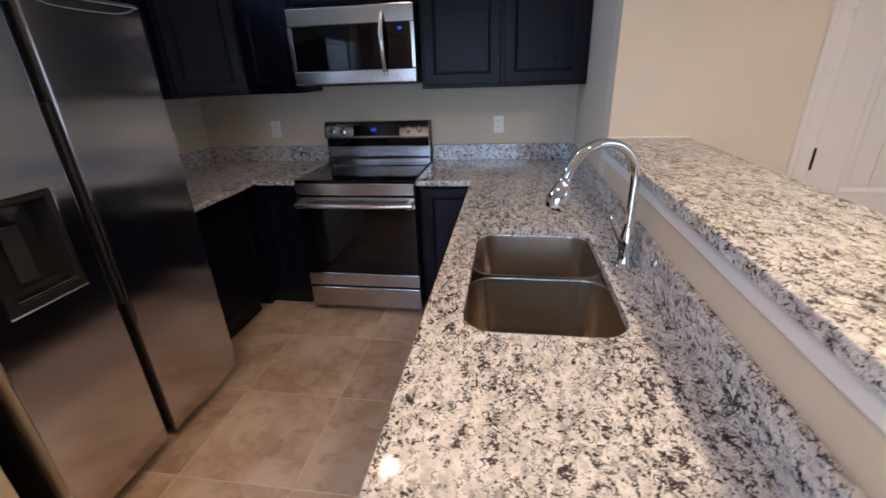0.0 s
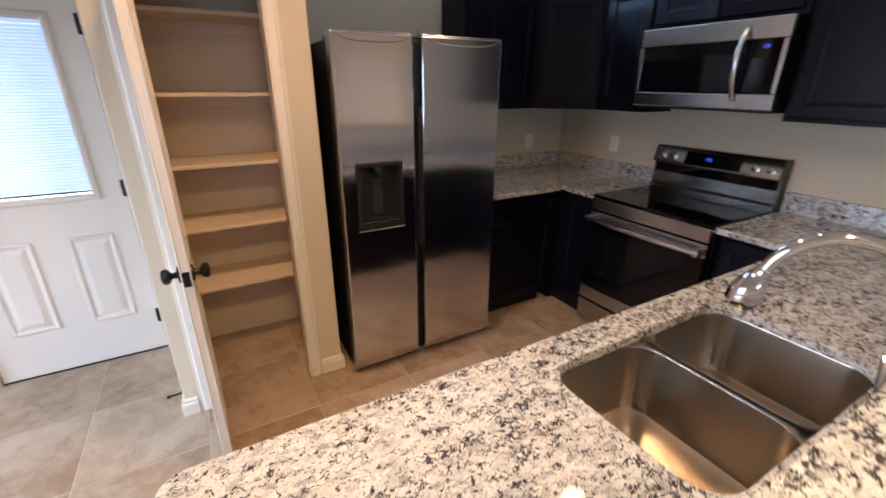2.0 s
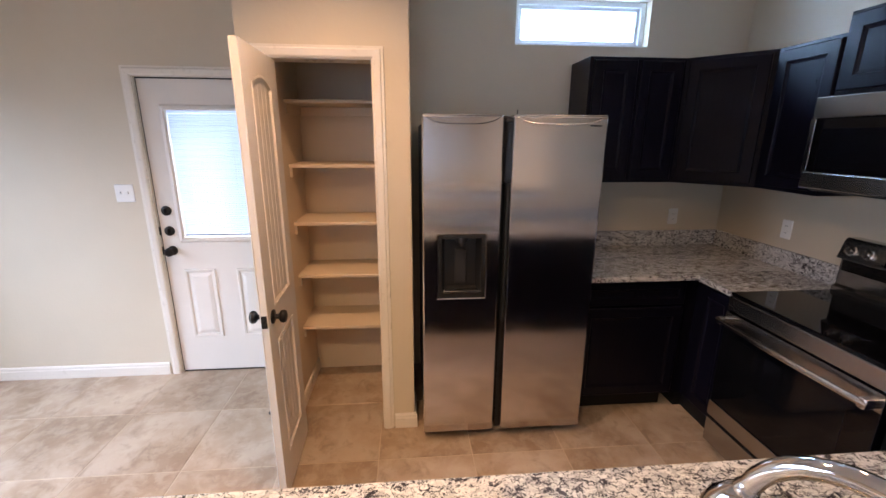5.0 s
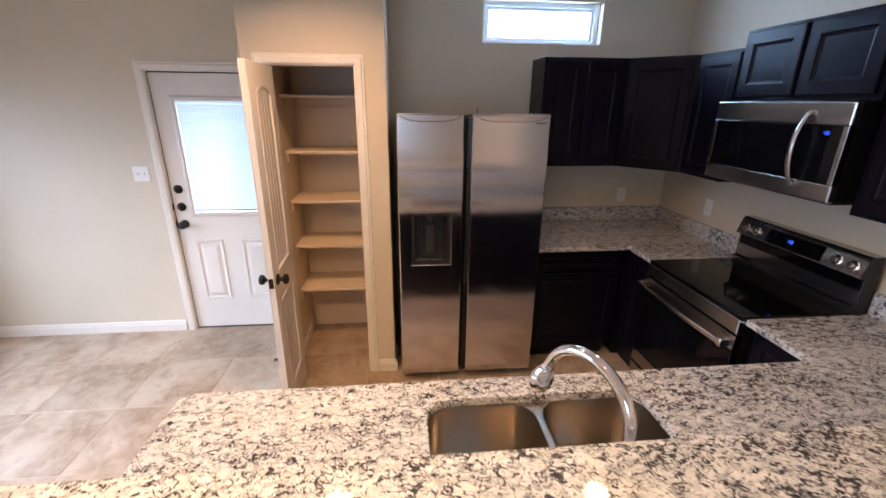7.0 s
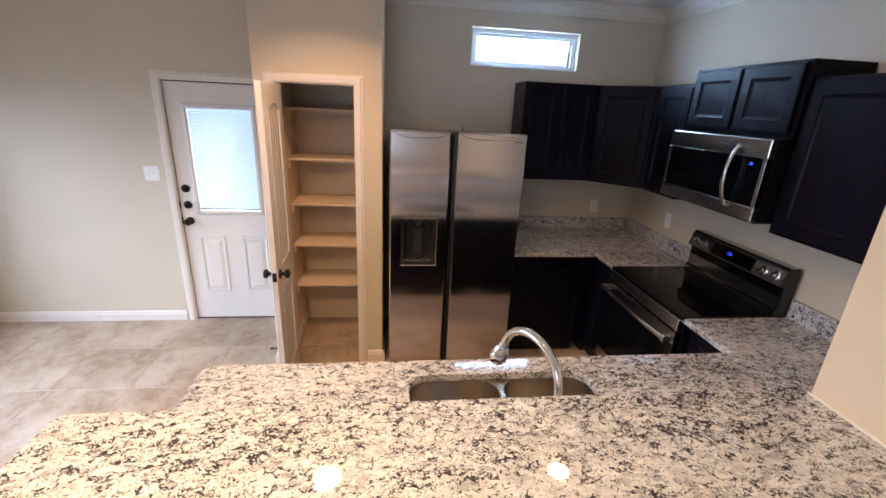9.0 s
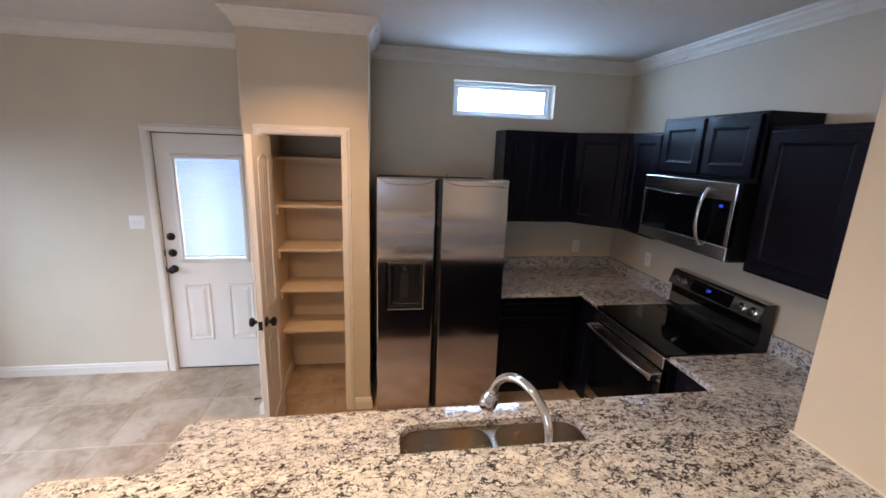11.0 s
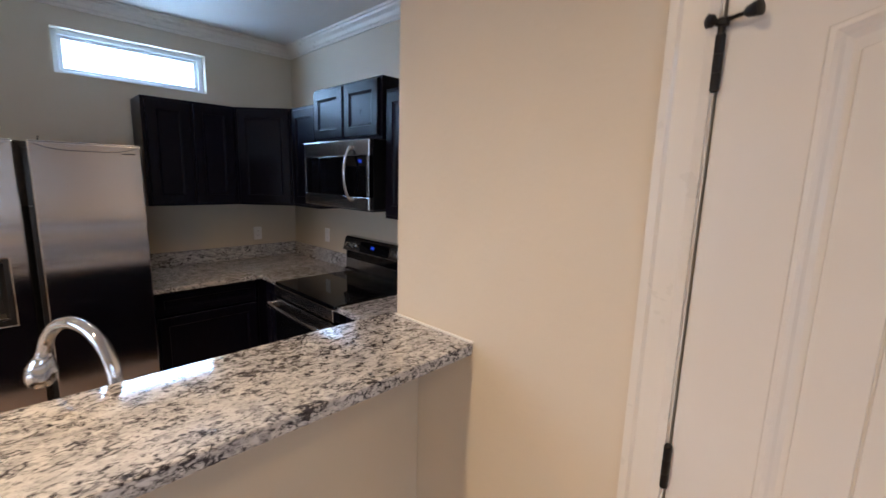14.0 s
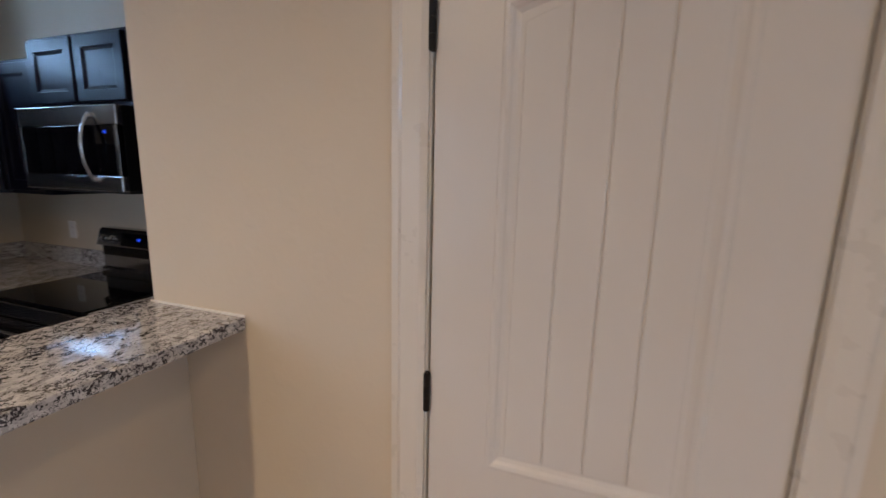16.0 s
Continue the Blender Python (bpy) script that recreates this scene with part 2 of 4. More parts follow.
def soften(bm, edges, width, segments=2):
    if width > 0:
        bmesh.ops.bevel(bm, geom=edges, offset=width, segments=segments, profile=0.5, affect='EDGES', clamp_overlap=True)


def sharp(bm, faces=None, angle=50):
    pool = bm.edges if faces is None else {e for f in faces for e in f.edges}
    return [e for e in pool if len(e.link_faces) == 2 and e.calc_face_angle(0) > radians(angle)]


def box(bm, lo, hi, bevel=0.0, segments=2):
    lo, hi = [min(a, b) for a, b in zip(lo, hi)], [max(a, b) for a, b in zip(lo, hi)]
    v = [bm.verts.new((x, y, z)) for x in (lo[0], hi[0]) for y in (lo[1], hi[1]) for z in (lo[2], hi[2])]
    faces = [bm.faces.new([v[i] for i in q]) for q in ((0, 1, 3, 2), (4, 6, 7, 5), (0, 4, 5, 1), (2, 3, 7, 6), (0, 2, 6, 4), (1, 5, 7, 3))]
    bmesh.ops.recalc_face_normals(bm, faces=faces)
    if bevel:
        soften(bm, list({e for f in faces for e in f.edges}), bevel, segments)
    return bm


def abox(lo, hi, bevel=0.0, segments=2):
    return box(bm_new(), lo, hi, bevel, segments)


def XY(u, v, w):
    return (u, v, w)


def YZ(u, v, w):
    return (w, u, v)


def XZ(u, v, w):
    return (u, w, v)


def prism(bm, loops, plane, w0, w1, bevel=0.0, angle=50):
    """A plate: an outline with holes, drawn in a plane, from w0 to w1 across it."""
    edges = []
    for loop in loops:
        vs = [bm.verts.new(plane(u, v, w0)) for u, v in loop]
        edges += [bm.edges.new((vs[i], vs[(i + 1) % len(vs)])) for i in range(len(vs))]
    got = bmesh.ops.triangle_fill(bm, use_beauty=True, use_dissolve=False, edges=edges)
    faces = [g for g in got["geom"] if isinstance(g, bmesh.types.BMFace)]
    ext = bmesh.ops.extrude_face_region(bm, geom=faces, use_keep_orig=True)
    move = Vector(plane(0, 0, w1)) - Vector(plane(0, 0, w0))
    bmesh.ops.translate(bm, vec=move, verts=[g for g in ext["geom"] if isinstance(g, bmesh.types.BMVert)])
    bmesh.ops.recalc_face_normals(bm, faces=bm.faces)
    if bevel:
        soften(bm, sharp(bm, None, angle), bevel, 2)
    return bm


def rect(u0, v0, u1, v1):
    return [(u0, v0), (u1, v0), (u1, v1), (u0, v1)]


def rounded(u0, v0, u1, v1, r, n=6):
    out = []
    for cu, cv, a in ((u1 - r, v0 + r, -90), (u1 - r, v1 - r, 0), (u0 + r, v1 - r, 90), (u0 + r, v0 + r, 180)):
        for i in range(n + 1):
            t = radians(a + 90 * i / n)
            out.append((cu + r * math.cos(t), cv + r * math.sin(t)))
    return out


def loft(bm, rings, cap0=True, cap1=True):
    rows = [[bm.verts.new(p) for p in ring] for ring in rings]
    k = len(rows[0])
    for a, b in zip(rows, rows[1:]):
        for i in range(k):
            bm.faces.new((a[i], a[(i + 1) % k], b[(i + 1) % k], b[i]))
    if cap0:
        bm.faces.new(rows[0][::-1])
    if cap1:
        bm.faces.new(rows[-1])
    return bm


def tube(bm, pts, radii, n=14, flat=1.0):
    pts = [Vector(p) for p in pts]
    if not isinstance(radii, (list, tuple)):
        radii = [radii] * len(pts)
    rings, side = [], None
    for i, p in enumerate(pts):
        d = (pts[min(i + 1, len(pts) - 1)] - pts[max(i - 1, 0)]).normalized()
        if side is None:
            side = d.orthogonal().normalized()
        side = (side - d * side.dot(d)).normalized()
        up = d.cross(side)
        rings.append([p + radii[i] * (math.cos(2 * math.pi * k / n) * side + flat * math.sin(2 * math.pi * k / n) * up) for k in range(n)])
    return loft(bm, rings)


def lathe(bm, at, axis, profile, n=20):
    """profile: (distance along the axis, radius)."""
    axis = Vector(axis).normalized()
    side = axis.orthogonal().normalized()
    up = axis.cross(side)
    rings = [[Vector(at) + axis * d + r * (math.cos(2 * math.pi * k / n) * side + math.sin(2 * math.pi * k / n) * up) for k in range(n)] for d, r in profile]
    return loft(bm, rings)


def sweep(bm, path, profile, plane, closed=False):
    """A moulding along a path in a plane; profile: (distance to the left of the path, height across the plane)."""
    P = [Vector(p) for p in path]
    n = len(P)
    rings = []
    for i in range(n):
        a = P[i] - P[i - 1] if (i or closed) else P[1] - P[0]
        b = P[(i + 1) % n] - P[i] if (i < n - 1 or closed) else a
        a, b = a.normalized(), b.normalized()
        na, nb = Vector((-a.y, a.x)), Vector((-b.y, b.x))
        m = (na + nb) / max(0.2, 1 + na.dot(nb))
        rings.append([plane(P[i].x + m.x * d, P[i].y + m.y * d, h) for d, h in profile])
    rows = [[bm.verts.new(p) for p in r] for r in rings]
    k = len(profile)
    for i in range(n if closed else n - 1):
        r, s = rows[i], rows[(i + 1) % n]
        for j in range(k):
            bm.faces.new((r[j], r[(j + 1) % k], s[(j + 1) % k], s[j]))
    if not closed:
        bm.faces.new(rows[0][::-1])
        bm.faces.new(rows[-1])
    return bm


# ---- structure ----
X0, Y0 = 0.0, 0.0            # faces of the west and the north wall
RX, WY = 2.75, -1.01         # the return wall's face, the closet wall's face
PX, PN, PS = 0.72, -2.285, -3.085   # the pantry's front, north and south faces
EX, SY = 7.0, -5.65          # east and south walls
PO0, PO1 = -2.958, -2.470    # pantry opening
DO0, DO1 = -3.974, -3.188    # back door opening
CO0, CO1 = 3.592, 4.264      # closet door opening
DH = 2.035
WIN = (-1.600, 2.262, -0.708, 2.545)


def notched(a, b, lo, hi):
    """A wall's outline with a door opening cut up from the floor."""
    return [(a, 0), (lo, 0), (lo, DH + 0.02), (hi, DH + 0.02), (hi, 0), (b, 0), (b, CEIL), (a, CEIL)]


ground = structure("ground", abox((-40, -40, -0.35), (40, 40, -0.22)), paint("pale_concrete", (0.42, 0.40, 0.37), 0.9, 0.4, 20), "pale concrete ground outside the house", "ground")
floor = structure("floor", abox((-0.14, SY - 0.14, -0.20), (EX + 0.14, 0.14, -0.0018)), grout, "beige grout bed under stone-look floor tiles", "floor")
ceiling = structure("ceiling", abox((-0.14, SY - 0.14, CEIL), (EX + 0.14, 0.14, CEIL + 0.12)), ceiling_paint, "plain off-white painted ceiling", "ceiling")

structure("wall_west", prism(bm_new(), [notched(SY - 0.14, 0.0, DO0 - 0.02, DO1 + 0.02), rect(WIN[0], WIN[1], WIN[2], WIN[3])], YZ, -0.14, 0.0), wall_paint, "beige painted wall with a high window and a back door", "wall")
structure("wall_north", abox((-0.14, 0, 0), (RX + 0.12, 0.14, CEIL)), wall_paint, "beige painted kitchen wall behind the range", "wall")
structure("wall_return", abox((RX, WY + 0.12, 0), (RX + 0.12, 0, CEIL)), wall_paint, "beige painted return wall beside the counter", "wall")
structure("wall_closet", prism(bm_new(), [notched(RX, EX, CO0 - 0.02, CO1 + 0.02)], XZ, WY + 0.12, WY, 0.004, 60), lit_trowel_paint, "beige hand-textured wall with a closet door", "wall")
structure("wall_closet_back", abox((RX + 0.12, 0, 0), (EX, 0.14, CEIL)), wall_paint, "plain wall behind the closet", "wall")
structure("wall_east", prism(bm_new(), [rect(SY - 0.14, 0, 0.14, CEIL), rect(-4.4, 0.85, -2.6, 2.10)], YZ, EX, EX + 0.14), wall_paint, "beige living room wall with a window", "wall")
structure("wall_south", prism(bm_new(), [rect(0, 0, EX, CEIL), rect(0.40, 0.40, 2.60, 2.10)], XZ, SY, SY - 0.14), wall_paint, "beige wall with a wide dining window", "wall")
structure("wall_pantry_front", prism(bm_new(), [notched(PS, PN, PO0 - 0.02, PO1 + 0.02)], YZ, PX - 0.10, PX, 0.006, 60), wall_paint, "beige pantry wall with a narrow door opening", "wall")
structure("wall_pantry_north", abox((0, PN - 0.09, 0), (PX - 0.10, PN, CEIL)), wall_paint, "beige side wall of the pantry", "wall")
structure("wall_pantry_south", abox((0, PS, 0), (PX - 0.10, PS + 0.09, CEIL)), wall_paint, "beige side wall of the pantry", "wall")
for lo, hi in (((0.0005, PS + 0.0905, 0.001), (0.004, PN - 0.0905, CEIL - 0.001)), ((0.0045, PS + 0.0895, 0.001), (PX - 0.1045, PS + 0.0935, CEIL - 0.001)), ((0.0045, PN - 0.0935, 0.001), (PX - 0.1045, PN - 0.0895, CEIL - 0.001))):
    structure("wall_pantry_lining", abox(lo, hi), pantry_paint, "warm beige painted wall inside the pantry", "wall")
structure("wall_knee", abox((RX, -2.965, 0), (RX + 0.115, WY, 1.165), 0.004), wall_paint, "painted knee wall under the raised bar", "wall")

crown = [(0, 2.665), (0.010, 2.665), (0.013, 2.683), (0.022, 2.690), (0.034, 2.712), (0.056, 2.728), (0.062, 2.742), (0.072, 2.745), (0.075, CEIL - 0.001), (0, CEIL - 0.001)]
loop = [(0, SY), (EX, SY), (EX, WY), (RX, WY), (RX, 0), (0, 0), (0, PN), (PX, PN), (PX, PS), (0, PS)]
structure("trim_crown", sweep(bm_new(), loop, crown, XY, True), trim_paint, "white crown moulding along the ceiling", "crown moulding")
base = [(0, 0.0), (0.015, 0.0), (0.015, 0.062), (0.011, 0.070), (0.011, 0.082), (0.005, 0.092), (0, 0.092)]
for run in ([(0, DO0 - 0.075), (0, SY), (EX, SY), (EX, WY), (CO1 + 0.075, WY)], [(CO0 - 0.075, WY), (RX + 0.115, WY), (RX + 0.115, -2.965), (RX, -2.965)],
            [(0.50, PN), (PX, PN), (PX, PO1 + 0.069)], [(PX, PO0 - 0.069), (PX, PS), (0.0, PS)],
            [(0, PS + 0.09), (PX - 0.10, PS + 0.09)]):
    structure("baseboard", sweep(bm_new(), run, base, XY), trim_paint, "white stepped baseboard", "baseboard")

casing = [(0, 0.0), (0.0, 0.010), (0.010, 0.016), (0.038, 0.018), (0.045, 0.012), (0.056, 0.012), (0.058, 0.0)]


def casing_run(name, lo, hi, plane, sign, at, wide=1.0):
    """Moulding on both sides of and above an opening, and the jamb inside it."""
    prof = [(d * wide, at + sign * h) for d, h in casing]
    path = [(hi + 0.004, 0), (hi + 0.004, DH + 0.004), (lo - 0.004, DH + 0.004), (lo - 0.004, 0)]
    prof = [(-d, h) for d, h in prof]
    return structure(name, sweep(bm_new(), path, prof, plane), trim_paint, "white moulded door casing", "door casing")


casing_run("trim_casing_pantry", PO0, PO1, YZ, 1, PX)
casing_run("trim_casing_back_door", DO0, DO1, YZ, 1, 0.0)
casing_run("trim_casing_closet", CO0, CO1, XZ, -1, WY, 1.40)


def jamb(name, lo, hi, plane, w0, w1):
    t = 0.019
    outer = [(lo - t, 0), (lo - t, DH + t), (hi + t, DH + t), (hi + t, 0), (hi, 0), (hi, DH), (lo, DH), (lo, 0)]
    return structure(name, prism(bm_new(), [outer], plane, w0, w1), trim_paint, "white painted door jamb", "door jamb")


jamb("trim_jamb_pantry", PO0, PO1, YZ, PX - 0.103, PX + 0.001)
jamb("trim_jamb_back_door", DO0, DO1, YZ, -0.141, 0.001)
jamb("trim_jamb_closet", CO0, CO1, XZ, WY - 0.001, WY + 0.121)


# ---- windows ----
def high_window():
    w = tagged(new("window_1"), "small high window with a white vinyl frame", "window", "", "structure")
    y0, z0, y1, z1 = WIN
    part("window_frame", prism(bm_new(), [rect(y0, z0, y1, z1), rect(y0 + 0.035, z0 + 0.03, y1 - 0.035, z1 - 0.03)], YZ, -0.12, -0.065, 0.004), vinyl, w)
    part("sash", prism(bm_new(), [rect(y0 + 0.035, z0 + 0.03, y1 - 0.035, z1 - 0.03), rect(y0 + 0.058, z0 + 0.05, y1 - 0.058, z1 - 0.052)], YZ, -0.115, -0.085, 0.003), vinyl, w)
    p = part("pane", abox((-0.103, y0 + 0.057, z0 + 0.049), (-0.098, y1 - 0.057, z1 - 0.051)), glass, w)
    p.visible_shadow = False
    part("window_sill", abox((-0.065, y0, z0 - 0.0), (-0.001, y1, z0 + 0.006)), vinyl, w)


high_window()


def dining_window():
    w = tagged(new("window_2"), "wide dining room window with a white frame", "window", "", "structure")
    for a, b in ((0.40, 1.50), (1.50, 2.60)):
        part("window_frame", prism(bm_new(), [rect(a, 0.40, b, 2.10), rect(a + 0.05, 0.45, b - 0.05, 2.05)], XZ, SY - 0.11, SY - 0.05, 0.004), vinyl, w)
        p = part("pane", abox((a + 0.05, SY - 0.083, 0.45), (b - 0.05, SY - 0.078, 2.05)), glass, w)
        p.visible_shadow = False


dining_window()


def living_window():
    w = tagged(new("window_3"), "double living room window with a white frame", "window", "", "structure")
    for a, b in ((-4.4, -3.5), (-3.5, -2.6)):
        part("window_frame", prism(bm_new(), [rect(a, 0.85, b, 2.10), rect(a + 0.05, 0.90, b - 0.05, 2.05)], YZ, EX + 0.05, EX + 0.11, 0.004), vinyl, w)
        p = part("pane", abox((EX + 0.078, a + 0.05, 0.90), (EX + 0.083, b - 0.05, 2.05)), glass, w)
        p.visible_shadow = False


living_window()


# ---- doors ----
def arch(u0, u1, v, rise, n=8):
    """The top edge of a panel, from u1 back to u0, bowed up by rise."""
    return [(u1 + (u0 - u1) * i / n, v + rise * (1 - (2 * i / n - 1) ** 2)) for i in range(n + 1)]


def plank_door(name, width, stile, m, label, knob_at, group=""):
    """Two-panel arch-top door with grooved planks; built from its hinge along +x, room face at y = 0, then put at m."""
    H, T, S = 2.025, 0.035, stile
    d = tagged(new(name), label, "door", group, "structure")

    def put(pname, bm, material, parent=d, lab="", smooth=False):
        bm.transform(m)
        return part(pname, bm, material, parent, lab, smooth)

    put("core", abox((0.002, 0.007, 0.008), (width - 0.002, T - 0.007, H)), door_paint)
    channel = 0.033 if stile > 0.12 else 0.026
    ogee = [(-0.005, 0.0003), (-0.002, -0.0026), (0.005, -0.0034), (channel * 0.36, -0.0008), (channel * 0.52, 0.0036), (channel * 0.78, 0.0072), (channel * 0.78, 0.0078), (-0.005, 0.0078)]
    z0, z1, z2, z3 = 0.20, 0.79, 0.955, 1.885
    for face, y0, y1 in (("face_frame", 0.0, 0.0075), ("face_frame", T, T - 0.0075)):
        lower = rect(S, z0, width - S, z1)
        upper = [(S, z2), (width - S, z2)] + arch(S, width - S, z3, 0.036)
        put(face, prism(bm_new(), [rect(0, 0.008, width, H), lower, upper], XZ, y1, y0, 0.0065, 60), door_paint)
        s = 1 if y0 == 0 else -1
        for outline in (lower, upper):
            put("panel_moulding", sweep(bm_new(), outline, [(d, y0 + s * h) for d, h in ogee], XZ, True), door_paint)
        for lo, hi, rise in ((z0, z1, 0.0), (z2, z3, 0.034)):
            a, b = S + channel, width - S - channel
            n = 4
            for k in range(n):
                u0, u1 = a + (b - a) * k / n, a + (b - a) * (k + 1) / n
                top = lambda u: hi - channel + rise * (1 - (2 * (u - a) / (b - a) - 1) ** 2)
                g = 0.0016
                outline = [(u0 + g, lo + channel), (u1 - g, lo + channel), (u1 - g, top(u1)), ((u0 + u1) / 2, top((u0 + u1) / 2)), (u0 + g, top(u0))]
                put("plank", prism(bm_new(), [outline], XZ, y0 + s * 0.0075, y0 + s * 0.0035, 0.0022, 60), door_paint)
    kz = knob_at
    if kz:
        kx = width - 0.062
        for s, y in ((-1, 0.0), (1, T)):
            put("knob", lathe(bm_new(), (kx, y, kz), (0, s, 0), [(0.0, 0.031), (0.006, 0.031), (0.009, 0.026), (0.011, 0.012), (0.026, 0.011), (0.030, 0.018), (0.036, 0.026), (0.046, 0.029), (0.056, 0.025), (0.061, 0.013), (0.062, 0.001)]), bronze, d, "dark bronze round knob", True)
        put("latch", abox((width - 0.001, T / 2 - 0.012, kz - 0.028), (width + 0.002, T / 2 + 0.012, kz + 0.028), 0.0006), bronze, d, "dark latch plate")
        put("bolt", abox((width + 0.002, T / 2 - 0.006, kz - 0.009), (width + 0.011, T / 2 + 0.006, kz + 0.009), 0.002), bronze)
    return d, put


# the pantry door stands open into the room
open_m = Matrix.Translation((PX + 0.012, PO0 + 0.010, 0)) @ Matrix.Rotation(radians(1.8), 4, 'Z')
plank_door("door_2", 0.490, 0.110, open_m, "narrow white two-panel pantry door standing open", 0.925)
# the closet door is shut
shut_m = Matrix.Translation((CO0 + 0.004, WY + 0.002, 0))
closet, put_closet = plank_door("door_3", CO1 - CO0 - 0.008, 0.137, shut_m, "closed white arch-top plank closet door", 0.0)


def hinge(z, stop=False):
    x, y = -0.003, -0.008
    put_closet("hinge", lathe(bm_new(), (x, y, z - 0.046), (0, 0, 1), [(0, 0.003), (0.002, 0.0075), (0.030, 0.008), (0.031, 0.0068), (0.033, 0.008), (0.060, 0.008), (0.061, 0.0068), (0.063, 0.008), (0.091, 0.0078), (0.095, 0.004)]), bronze, closet, "black barrel hinge", True)
    put_closet("hinge_leaf", abox((x - 0.004, y + 0.002, z - 0.044), (x + 0.004, y + 0.012, z + 0.044)), bronze, closet)
    if stop:
        zt = z + 0.066
        bm = bm_new()
        lathe(bm, (x, y, zt - 0.020), (0, 0, 1), [(0, 0.006), (0.012, 0.006), (0.013, 0.011), (0.023, 0.011), (0.026, 0.005)])
        tube(bm, [(x, y, zt), (x + 0.018, y - 0.008, zt + 0.001), (x + 0.034, y - 0.014, zt + 0.002)], [0.006, 0.0035, 0.0035])
        lathe(bm, (x + 0.032, y - 0.013, zt + 0.002), (0.92, -0.38, 0.05), [(0, 0.004), (0.006, 0.009), (0.020, 0.012), (0.024, 0.012), (0.025, 0.006)])
        tube(bm, [(x, y, zt), (x - 0.012, y - 0.012, zt)], 0.0045)
        lathe(bm, (x - 0.010, y - 0.010, zt), (-0.74, -0.67, -0.05), [(0, 0.004), (0.002, 0.010), (0.010, 0.011), (0.013, 0.006)])
        put_closet("hinge_stop", bm, bronze, closet, "black hinge-pin door stop", True)


hinge(1.857, True)
hinge(1.105)
hinge(0.25)


def back_door():
    d = tagged(new("door_1"), "closed white back door with a half-light window and blinds", "door", "", "structure")
    y0, y1 = DO0 + 0.007, DO1 - 0.004
    c = (y0 + y1) / 2
    F = -0.018
    gy0, gy1, gz0, gz1 = c - 0.247, c + 0.247, 1.010, 1.845
    part("slab", prism(bm_new(), [rect(y0, 0.012, y1, DH - 0.009), rect(gy0, gz0, gy1, gz1)], YZ, F - 0.044, F, 0.002, 60), door_paint, d)
    part("weatherstrip", abox((F - 0.040, y0, DH - 0.0085), (F - 0.006, y1, DH - 0.0004)), black_plastic, d, "dark rubber weatherstrip")
    part("weatherstrip", abox((F - 0.040, DO0 + 0.0004, 0.012), (F - 0.006, y0 - 0.0004, DH - 0.0004)), black_plastic, d, "dark rubber weatherstrip")
    prof = [(0.0, F), (0.0, F + 0.010), (-0.010, F + 0.016), (-0.026, F + 0.013), (-0.034, F + 0.003), (-0.034, F)]
    part("glass_frame", sweep(bm_new(), [(gy0 + 0.006, gz0 + 0.006), (gy1 - 0.006, gz0 + 0.006), (gy1 - 0.006, gz1 - 0.006), (gy0 + 0.006, gz1 - 0.006)], prof, YZ, True), door_paint, d)
    for x in (F - 0.006, F - 0.036):
        p = part("pane", abox((x - 0.002, gy0, gz0), (x + 0.002, gy1, gz1)), glass, d)
        p.visible_shadow = False
    n = 52
    bm = bm_new()
    box(bm, (F - 0.026, gy0 + 0.004, gz1 - 0.022), (F - 0.014, gy1 - 0.004, gz1 - 0.002), 0.001)
    part("blind_headrail", bm, blind_mat, d)
    part("blind_bottom_rail", abox((F - 0.026, gy0 + 0.006, gz0 + 0.012), (F - 0.014, gy1 - 0.006, gz0 + 0.022), 0.002), grey_plastic, d, "grey bottom rail of the blind")
    step = (gz1 - 0.024 - gz0 - 0.024) / n
    me = None
    for i in range(n):
        z = gz0 + 0.024 + step * (i + 0.5)
        if me is None:
            bm = bm_new()
            h = step * 0.58
            ring = [(-0.0035, -h), (0.0, -h * 0.5), (0.0016, 0.0), (0.0, h * 0.5), (-0.0035, h)]
            rings = []
            for yy in (gy0 + 0.006, gy1 - 0.006):
                rings.append([(x, yy, zz) for x, zz in ring] + [(x - 0.0006, yy, zz) for x, zz in reversed(ring)])
            loft(bm, rings)
            me = finish(bm, "slat", blind_mat)
        s = new("slat", me)
        s.location = (F - 0.020, 0, z)
        s.parent = d
    for yy in (c - 0.14, c + 0.14):
        part("blind_cord", tube(bm_new(), [(F - 0.015, yy, gz0 + 0.02), (F - 0.015, yy, gz1 - 0.02)], 0.0016, 6), white_plastic, d)
    for a, b in ((c - 0.280, c - 0.070), (c + 0.070, c + 0.280)):
        prof = [(0.0, F + 0.0005), (0.006, F + 0.009), (0.018, F + 0.007), (0.024, F + 0.0005)]
        part("panel_moulding", sweep(bm_new(), [(a, 0.275), (b, 0.275), (b, 0.79), (a, 0.79)], prof, YZ, True), door_paint, d)
        bm = bm_new()
        loft(bm, [[(F + x, u, v) for u, v in rect(a + q, 0.275 + q, b - q, 0.79 - q)] for x, q in ((0.0005, 0.034), (0.002, 0.036), (0.008, 0.058))], False, True)
        part("raised_panel", bm, door_paint, d)
    ky = y0 + 0.056
